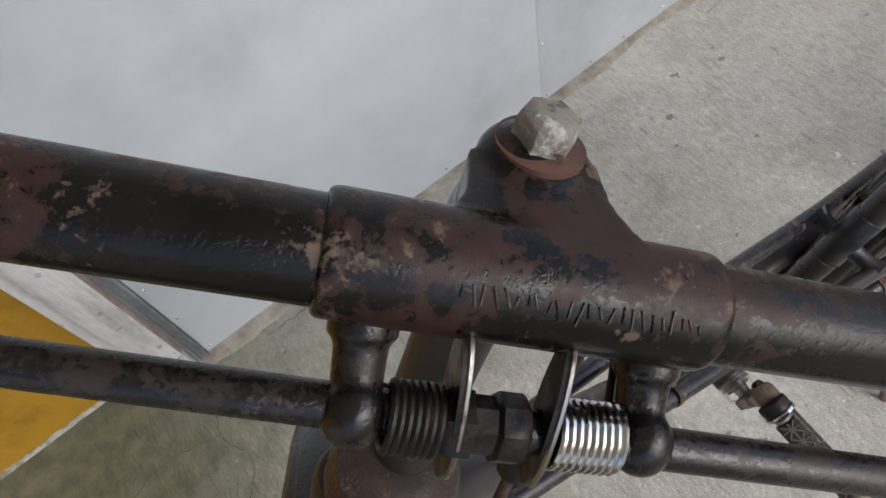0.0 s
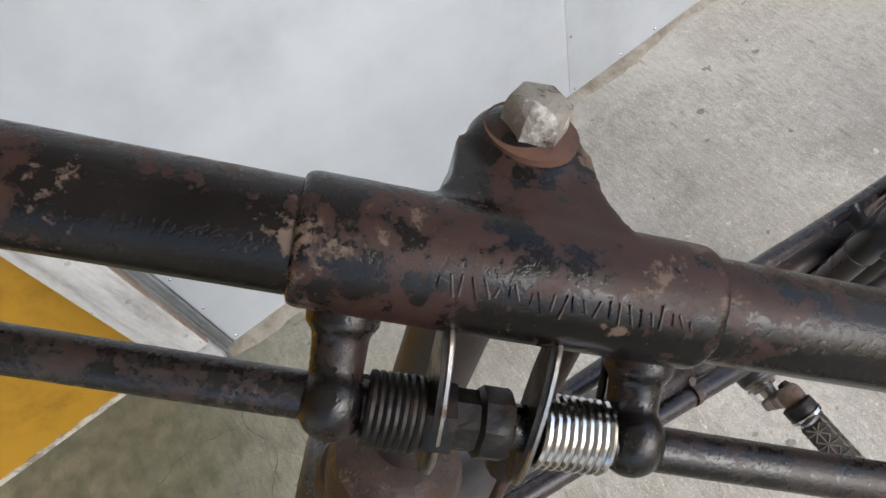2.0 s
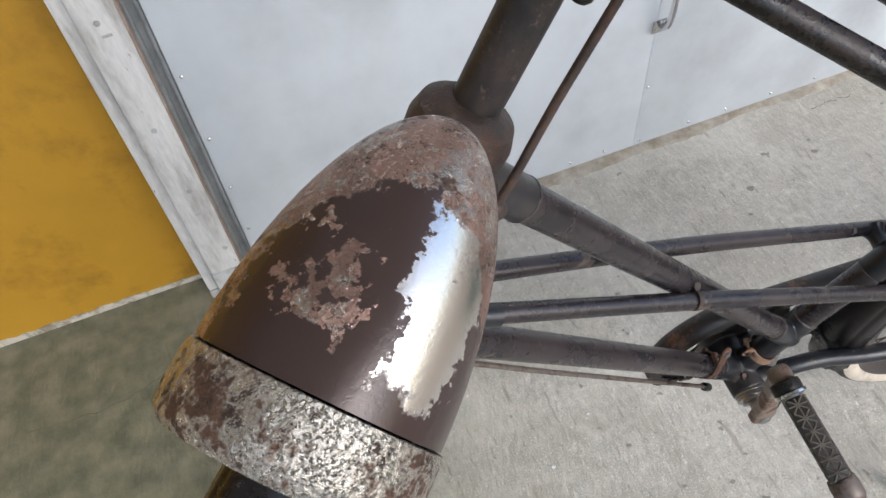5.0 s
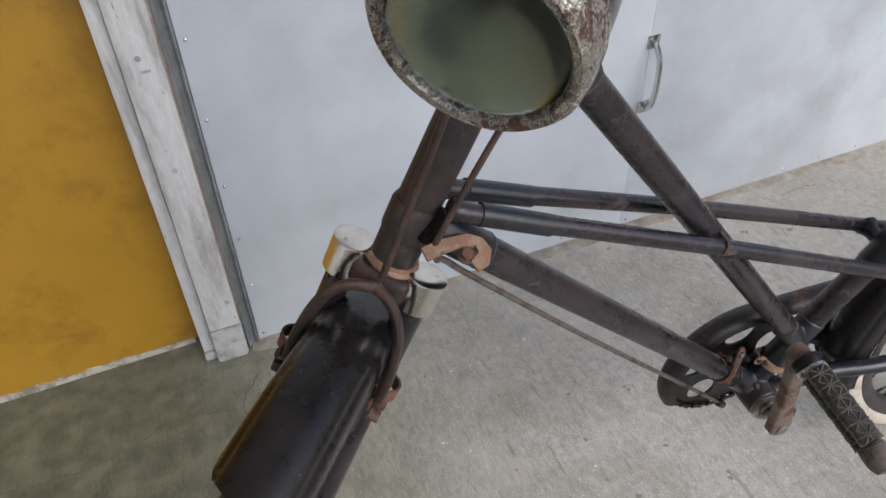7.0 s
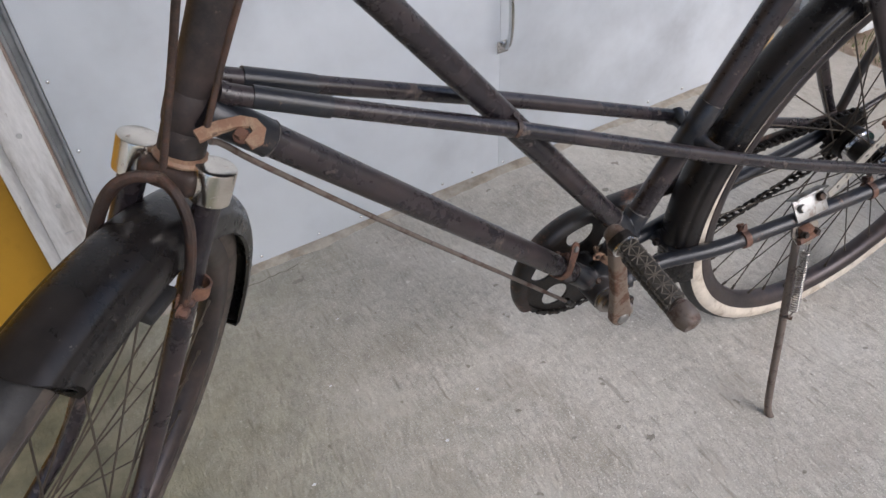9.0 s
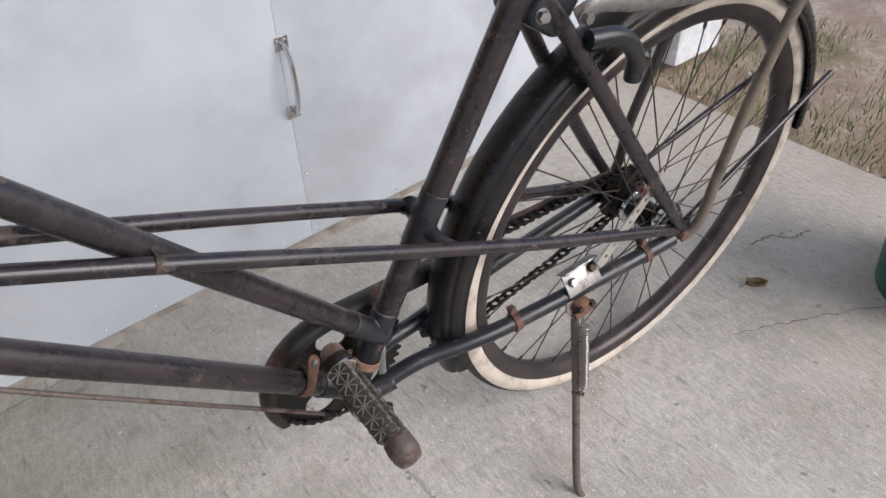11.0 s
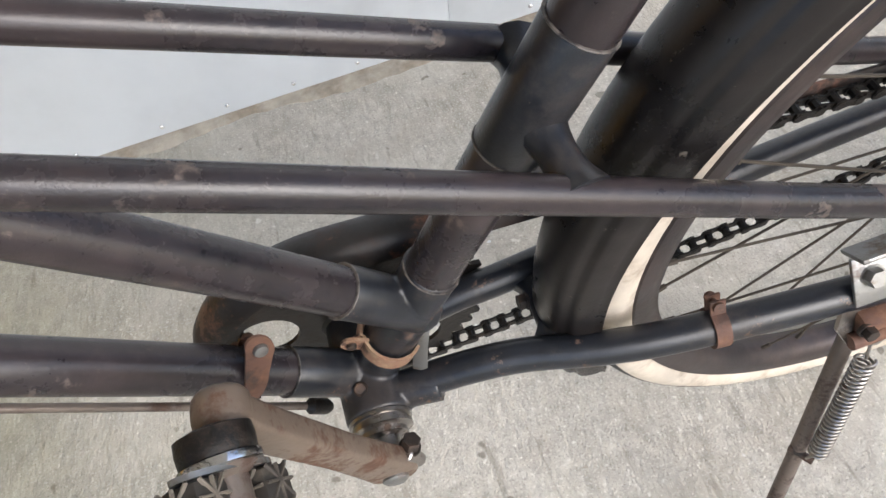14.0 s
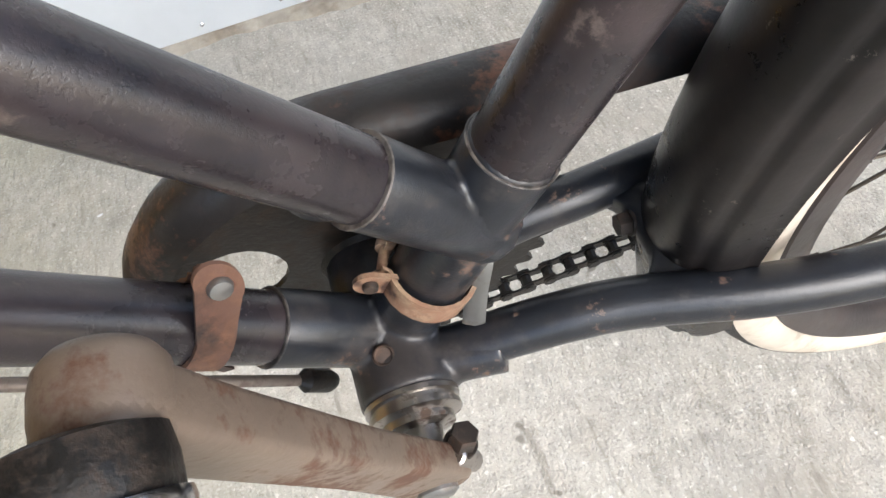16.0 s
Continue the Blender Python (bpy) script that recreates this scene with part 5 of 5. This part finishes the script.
for s in (-1, 1):
    bm = box((s * 0.0165, 0.0535, 0), (0.0165, 0.078, 0.0195), bevel=0.004)
    part("rubber_block", bm, pedal_rubber, ped, "black rubber block with star-shaped ribs", m=PEDAL)
    ribs = bmesh.new()
    for face in range(4):
        half = 0.0070 if face % 2 == 0 else 0.0085
        lift = 0.0097 if face % 2 == 0 else 0.0083
        fm = Matrix.Translation((s * 0.0165, 0, 0)) @ Matrix.Rotation(radians(90 * face), 4, "Y") @ Matrix.Translation((0, 0, lift))
        for k in range(6):
            y = 0.0215 + k * 0.0128
            for dx, dy in ((half, 0.0), (half * 0.8, 0.0064), (half * 0.8, -0.0064), (0.0, 0.0064)):
                a, c = Vector((-dx, y - dy, 0)), Vector((dx, y + dy, 0))
                d = (c - a).normalized() * 0.00075
                side = Vector((-d.y, d.x, 0))
                lo = [ribs.verts.new(fm @ (p + q + Vector((0, 0, -0.0004)))) for p, q in ((a, side), (c, side), (c, -side), (a, -side))]
                hi = [ribs.verts.new(fm @ (p + q * 0.45 + Vector((0, 0, 0.0008)))) for p, q in ((a, side), (c, side), (c, -side), (a, -side))]
                ribs.faces.new(hi)
                for e in range(4):
                    ribs.faces.new((lo[e], lo[(e + 1) % 4], hi[(e + 1) % 4], hi[e]))
    part("rib", ribs, rib_rubber, ped, "raised worn ribs in a star pattern", m=PEDAL, smooth=False)

# kickstand
stand = part("kickstand", sweep(smoothed([(0.842, -0.060, 0.300), (0.838, -0.066, 0.279), (0.818, -0.106, 0.168), (0.798, -0.142, 0.070), (0.792, -0.157, 0.028), (0.794, -0.167, 0.010), (0.801, -0.174, 0.0045)]), 0.0056, 14), stand_steel, bike, "grey-brown kickstand leg bent out at its foot")
tilt = Matrix.Translation((0.854, -0.0525, 0.336)) @ Matrix.Rotation(radians(-4), 4, "Y") @ Matrix.Rotation(radians(-38), 4, "X")
part("mount_plate", joined(box((0, 0, 0), (0.054, 0.003, 0.031), bevel=0.001, m=tilt), box((0, 0.010, 0.0140), (0.054, 0.02, 0.003), bevel=0.001, m=tilt)), zinc, stand, "bright zinc mounting plate")
for dx, dz in ((-0.016, 0.002), (0.018, 0.006)):
    part("plate_bolt", hex_bolt(tilt @ Vector((dx, -0.0015, dz)), tilt.to_3x3() @ Vector((0, -1, 0)), 0.010, 0.006, 0.0072), zinc if dx < 0 else iron, stand)
hp = Matrix.Translation((0.845, -0.0625, 0.309)) @ Matrix.Rotation(radians(62), 4, "X")
part("hinge_plate", plate([(-0.020, 0.012), (-0.024, -0.006), (-0.015, -0.022), (0.004, -0.028), (0.018, -0.020), (0.024, -0.004), (0.020, 0.012)], 0.003, hp), spring_steel, stand)
hinge = box((0.843, -0.0665, 0.302), (0.022, 0.014, 0.024), bevel=0.004)
rod((0.828, -0.073, 0.297), (0.860, -0.073, 0.300), 0.0055, 14, hinge)
part("hinge", hinge, rust, stand, "rusty hinge block")
for dx, dz in ((-0.008, 0.008), (0.014, 0.004)):
    part("hinge_bolt", hex_bolt((0.843 + dx, -0.073, 0.300 + dz), (0, -1, 0.3), 0.008, 0.005, 0.0055), iron, stand)
part("spring", coil((0.839, -0.082, 0.283), (0.823, -0.112, 0.192), 0.0056, 0.0010, 26), spring_steel, stand, "steel return spring")
for p, q in (((0.841, -0.076, 0.296), (0.839, -0.082, 0.283)), ((0.823, -0.112, 0.192), (0.820, -0.111, 0.180))):
    part("spring_hook", sweep([p, q], 0.0011, 8), spring_steel, stand)
part("spring_pin", rod((0.814, -0.100, 0.178), (0.824, -0.114, 0.178), 0.003, 10), iron, stand)

# ---- door fittings ----
def rivet(x, z):
    bm = lathe([(0.0034, 0), (0.0031, 0.0012), (0.0018, 0.0022), (0.0004, 0.0024)], (x + 0.057 * z, -0.0002, z), (0, -1, 0), 10)
    return part("rivet", bm, rivet_metal, door_1)


for z in (0.020, 0.147, 0.257, 0.369, 0.492, 0.623, 0.745, 0.868, 0.99, 1.112, 1.235, 1.357, 1.48, 1.602, 1.725, 1.85):
    rivet(-0.032, z)
for x in (0.098, 0.206, 0.333, 0.431, 0.533, 0.632, 0.710, 0.793, 0.910, 1.0, 1.11, 1.22, 1.33, 1.44, 1.545):
    rivet(x, 0.021 if x != 0.793 else 0.017)
for z in (0.160, 0.62, 0.76, 0.90, 1.04, 1.2, 1.36, 1.52, 1.68, 1.84):
    rivet(0.789, z)

HANDLE_X = 0.786
handle = part("pull_handle", sweep(smoothed([(HANDLE_X + 0.001, -0.003, 0.305), (HANDLE_X + 0.001, -0.014, 0.306), (HANDLE_X, -0.027, 0.322), (HANDLE_X, -0.032, 0.345), (HANDLE_X, -0.033, 0.368), (HANDLE_X, -0.032, 0.391), (HANDLE_X, -0.027, 0.413), (HANDLE_X, -0.014, 0.429), (HANDLE_X, -0.003, 0.430)]), 0.0062, 14, flat=(1.25, 0.7, (1, 0, 0))), clean_chrome, door_1, "chrome pull handle", m=WALL_SHEAR)
for z in (0.300, 0.435):
    part("handle_foot", box((HANDLE_X, -0.0012, z), (0.027, 0.0024, 0.026), bevel=0.001), clean_chrome, handle, m=WALL_SHEAR)
    for dx in (-0.008, 0.008):
        part("screw", lathe([(0.0026, 0), (0.0022, 0.0012), (0.0006, 0.0016)], (HANDLE_X + dx, -0.0024, z - 0.006 if z < 0.35 else z + 0.006), (0, -1, 0), 10), rivet_metal, handle, m=WALL_SHEAR)

# ---- post, channel, yellow wall ----
post = new("door_post")
tagged(post, "white painted wooden door post, chipped at its foot", "post", kind="structure")
part("post_board", box((-0.097, 1.040, 1.24), (0.058, 0.066, 2.31), bevel=0.003), white_wood, post, m=WALL_SHEAR)
part("post_edge", box((-0.1385, 1.056, 1.21), (0.022, 0.066, 2.37), bevel=0.003), white_wood, post, m=WALL_SHEAR)
part("post_foot", box((-0.098, 1.0395, 0.042), (0.060, 0.068, 0.084), bevel=0.006), foot_plaster, post, "bare grey plaster foot", m=WALL_SHEAR)
part("foot_edge", box((-0.139, 1.056, 0.011), (0.023, 0.068, 0.022), bevel=0.004), foot_plaster, post, m=WALL_SHEAR)
part("peeled_edge", box((-0.0672, 1.022, 1.24), (0.0030, 0.0316, 2.30), bevel=0.0008), sill_wood, post, "bare brown wood where the paint has peeled", m=WALL_SHEAR)
random.seed(3)
for x, z in ((-0.098, 0.435), (-0.092, 0.30), (-0.081, 0.145), (-0.100, 0.62), (-0.095, 0.80), (-0.09, 0.95)):
    part("nail_head", lathe([(0.0045, 0), (0.0042, 0.0012), (0.001, 0.0016)], (x + 0.057 * z, 1.007, z), (0, -1, 0), 10), foot_plaster, post, "grey nail head")
for z in (0.245, 0.60):
    part("paint_chip", box((-0.095 + 0.057 * z, 1.0065, z), (0.014, 0.0014, 0.004), bevel=0.0005), foot_plaster, post)
channel = new("trim_channel")
tagged(channel, "grey aluminium channel strip between post and door", "trim", kind="structure")
part("web", box((-0.0555, 1.040, 1.2), (0.0225, 0.018, 2.39), bevel=0.001), aluminium, channel, m=WALL_SHEAR)
part("flange", box((-0.0465, 1.034, 1.2), (0.0045, 0.022, 2.39), bevel=0.0008), aluminium, channel, m=WALL_SHEAR)
part("flange", box((-0.0625, 1.032, 1.2), (0.0060, 0.022, 2.39), bevel=0.0008), aluminium, channel, m=WALL_SHEAR)

panel = slab("wall_west", -3.2, -0.15, 1.085, 1.15, 0.014, 2.4, yellow_paint)
panel.data.transform(WALL_SHEAR)
tagged(panel, "yellow ochre painted wall panel, chipped at its bottom edge", "wall", kind="structure")
lip = bmesh.new()
random.seed(8)
xs = [-3.2 + 0.012 * k for k in range(254)]
rows = []
for x in xs:
    top = 0.016 + random.uniform(-0.002, 0.004)
    rows.append([lip.verts.new((x, y, z)) for y, z in ((1.0835, 0.002), (1.0835, top), (1.12, top), (1.12, 0.002))])
for a, b in zip(rows, rows[1:]):
    for k in range(4):
        lip.faces.new((a[k], a[(k + 1) % 4], b[(k + 1) % 4], b[k]))
lip.faces.new(rows[0])
lip.faces.new(rows[-1][::-1])
tagged(part("trim_wall_base", lip, chip_white, smooth=False), "chipped off-white bare edge under the yellow wall", "trim", kind="structure")

# mortar threshold in front of the doors and cracks in the concrete
thr = bmesh.new()
random.seed(5)
rows = []
for k in range(84):
    x = -0.06 + k * 0.0202
    w = 0.012 + 0.010 * math.sin(k * 0.31) * math.sin(k * 0.13 + 1) + random.uniform(-0.003, 0.003)
    rows.append([thr.verts.new(p) for p in ((x, 1.06, 0.0), (x, 1.06, 0.006), (x, 1.030 - w, 0.0055), (x, 1.022 - w, 0.0))])
for a, b in zip(rows, rows[1:]):
    for k in range(3):
        thr.faces.new((a[k], a[k + 1], b[k + 1], b[k]))
part("threshold_mortar", thr, mortar, floor, "pale brown mortar along the foot of the door")


def crack(points, width):
    """A thin dark crack with ragged sides, a hair above the slab."""
    bm = bmesh.new()
    line = smoothed([(x, y, 0.0) for x, y in points], 10)
    left, right = [], []
    for i, p in enumerate(line):
        a, b = line[max(0, i - 1)], line[min(len(line) - 1, i + 1)]
        d = (b - a).normalized()
        nrm = Vector((-d.y, d.x, 0))
        jit = nrm * random.uniform(-0.0035, 0.0035)
        w = width * random.uniform(0.2, 1.0) * (0.3 if i in (0, len(line) - 1) else 1)
        left.append(bm.verts.new(p + jit + nrm * w + Vector((0, 0, 0.0012))))
        right.append(bm.verts.new(p + jit - nrm * w + Vector((0, 0, 0.0012))))
    for i in range(len(line) - 1):
        bm.faces.new((left[i], left[i + 1], right[i + 1], right[i]))
    return part("crack", bm, crack_dirt, floor, smooth=False)


crack([(1.17, 0.968), (1.22, 0.972), (1.27, 0.968)], 0.0012)
crack([(0.06, 0.985), (0.16, 0.982), (0.27, 0.988)], 0.0012)
crack([(-0.06, 0.95), (-0.1, 0.88), (-0.07, 0.80), (-0.12, 0.72)], 0.0012)
crack([(-0.1, 0.88), (-0.22, 0.90), (-0.36, 0.86), (-0.52, 0.87)], 0.0010)
crack([(1.42, 0.40), (1.48, 0.388), (1.50, 0.36), (1.55, 0.345)], 0.0022)
crack([(1.20, 0.28), (1.28, 0.24), (1.36, 0.20), (1.5, 0.12)], 0.0014)


def spot(x, y, r, mat):
    """A flat uneven patch on the slab."""
    bm = bmesh.new()
    ring = [bm.verts.new((x + r * random.uniform(0.55, 1.1) * math.cos(k / 14 * math.tau), y + 0.7 * r * random.uniform(0.55, 1.1) * math.sin(k / 14 * math.tau), 0.0014)) for k in range(14)]
    bm.faces.new(ring)
    return part("floor_mark", bm, mat, floor, smooth=False)


for x, y, r in ((0.25, 0.94, 0.012), (0.93, 0.83, 0.011), (0.60, 0.30, 0.009), (0.57, 0.34, 0.006), (0.50, 0.36, 0.005), (1.47, 0.392, 0.007), (1.50, 0.378, 0.006), (1.52, 0.370, 0.004)):
    spot(x, y, r, third_stain)
for x, y, r in ((0.28, 0.80, 0.0035), (0.33, 0.46, 0.004), (0.42, 0.52, 0.003), (0.12, 0.5, 0.004), (0.36, 0.28, 0.003), (0.70, 0.66, 0.003), (0.21, 0.66, 0.003)):
    spot(x, y, r, lime_wash)

# a dry leaf on the slab
def leaf_on_floor(x, y, size, turn, curl, label):
    bm = bmesh.new()
    n = 9
    rows_ = []
    for i in range(n):
        t = i / (n - 1)
        w = 0.32 * math.sin(math.pi * min(1, t * 0.92 + 0.06)) ** 0.8
        row = []
        for j in (-2, -1, 0, 1, 2):
            lift = curl * (abs(j) / 2) ** 1.6 + 0.35 * curl * (2 * t - 1) ** 2
            row.append(bm.verts.new(((t - 0.5) * size, j / 2 * w * size * (1 + 0.18 * math.sin(9 * t + j)), 0.002 + lift * size)))
        rows_.append(row)
    for a, b in zip(rows_, rows_[1:]):
        for j in range(4):
            bm.faces.new((a[j], a[j + 1], b[j + 1], b[j]))
    ob = part("dry_leaf", bm, dry_leaf)
    s = ob.modifiers.new("thick", "SOLIDIFY")
    s.thickness = 0.0006
    ob.matrix_world = pose(x, y, 0, 0, 0, turn)
    return tagged(ob, label, "leaf")


leaf_on_floor(1.328, 0.322, 0.036, -50, 0.4, "curled brown dry leaf on the concrete")

# ---- beyond the door: jamb, set-back wall, white pillar ----
jamb = part("door_jamb", box((1.6225, 1.075, 1.2), (0.042, 0.07, 2.4), bevel=0.002), jamb_wood, m=WALL_SHEAR)
tagged(jamb, "bare yellow-brown wooden door jamb", "jamb", kind="structure")
back = part("wall_north", box((1.80, 1.36, 1.2), (0.40, 0.10, 2.4)), lime_wash, m=WALL_SHEAR)
tagged(back, "pale whitewashed wall set back beside the door", "wall", kind="structure")
head_wall = part("wall_above_door", box((0.80, 1.10, 2.36), (3.3, 0.12, 0.68)), lime_wash, m=WALL_SHEAR)
tagged(head_wall, "pale plain wall over the double door", "wall", kind="structure")
pillar = part("pillar", box((2.03, 1.09, 1.2), (0.20, 0.21, 2.4), bevel=0.012), lime_wash, m=WALL_SHEAR)
tagged(pillar, "white painted square pillar standing in grass", "pillar", kind="structure")

# ---- grass, leaf litter and pebbles beyond the slab ----
random.seed(21)
blades = bmesh.new()
spots = [(random.uniform(1.84, 2.5), random.uniform(0.72, 1.02)) for _ in range(900)]
spots += [(random.uniform(1.83, 2.0), random.uniform(0.2, 0.75)) for _ in range(320)]
spots += [(random.gauss(2.1, 0.25), random.gauss(0.45, 0.12)) for _ in range(500)]
for x, y in spots:
    if x < 1.825 or (1.92 < x < 2.14 and y > 0.98):
        continue
    h, a, w = random.uniform(0.012, 0.045), random.uniform(0, math.tau), random.uniform(0.0008, 0.0018)
    lean = random.uniform(0.2, 1.1) * h
    dx, dy = math.cos(a), math.sin(a)
    lo = [blades.verts.new((x - dy * w, y + dx * w, -0.012)), blades.verts.new((x + dy * w, y - dx * w, -0.012))]
    mid = [blades.verts.new((x + dx * lean * 0.4 - dy * w * 0.8, y + dy * lean * 0.4 + dx * w * 0.8, h * 0.6 - 0.012)), blades.verts.new((x + dx * lean * 0.4 + dy * w * 0.8, y + dy * lean * 0.4 - dx * w * 0.8, h * 0.6 - 0.012))]
    tip = blades.verts.new((x + dx * lean, y + dy * lean, h - 0.012))
    blades.faces.new((lo[0], lo[1], mid[1], mid[0]))
    blades.faces.new((mid[0], mid[1], tip))
tagged(part("grass", blades, grass_green, smooth=False), "short sparse green and dry grass beside the slab", "grass", kind="stuff")
bits = bmesh.new()
for _ in range(2200):
    x, y = 1.83 + abs(random.gauss(0, 0.7)), random.uniform(-0.6, 1.1)
    if 1.92 < x < 2.14 and y > 0.97:
        continue
    size, a, t = random.uniform(0.003, 0.012), random.uniform(0, math.tau), random.uniform(-0.4, 0.4)
    c, s_ = math.cos(a) * size, math.sin(a) * size
    bits.faces.new([bits.verts.new((x + px1, y + py1, -0.010 + abs(t) * size + pz1)) for px1, py1, pz1 in ((c, s_, t * size), (-s_ * 0.5, c * 0.5, 0.002), (-c, -s_, -t * size), (s_ * 0.5, -c * 0.5, 0.0))])
tagged(part("leaf_litter", bits, litter, smooth=False), "scattered dry leaf litter on bare soil", "litter", kind="stuff")

# ---- green bin ----
bin_ob = new("waste_bin")
bin_ob.location = (1.575, 0.085, 0.0)
tagged(bin_ob, "dark green round plastic bin standing on the concrete", "bin")
part("body", lathe([(0.118, 0.0), (0.124, 0.004), (0.130, 0.03), (0.150, 0.34), (0.156, 0.35), (0.156, 0.362), (0.147, 0.362), (0.144, 0.34), (0.122, 0.012), (0.0, 0.010)], (0, 0, 0), (0, 0, 1), 48, ends=False), bin_plastic, bin_ob)
part("foot_ring", lathe([(0.1195, 0.0), (0.127, 0.0), (0.1275, 0.012), (0.1245, 0.016)], (0, 0, 0), (0, 0, 1), 48, ends=False), bin_plastic, bin_ob)

# ---- unseen ceiling and west wall added to block sky light, open south and east ----
sky_block = slab("ceiling", -4.2, 2.3, -1.7, 1.30, 2.72, 2.80, lime_wash)
tagged(sky_block, "pale plain unseen ceiling added to block sky light", "ceiling", kind="structure")
side = slab("wall_far_west", -3.4, -3.2, -1.7, 1.15, 0.0, 2.72, lime_wash)
tagged(side, "pale plain unseen wall added to block light from the west", "wall", kind="structure")
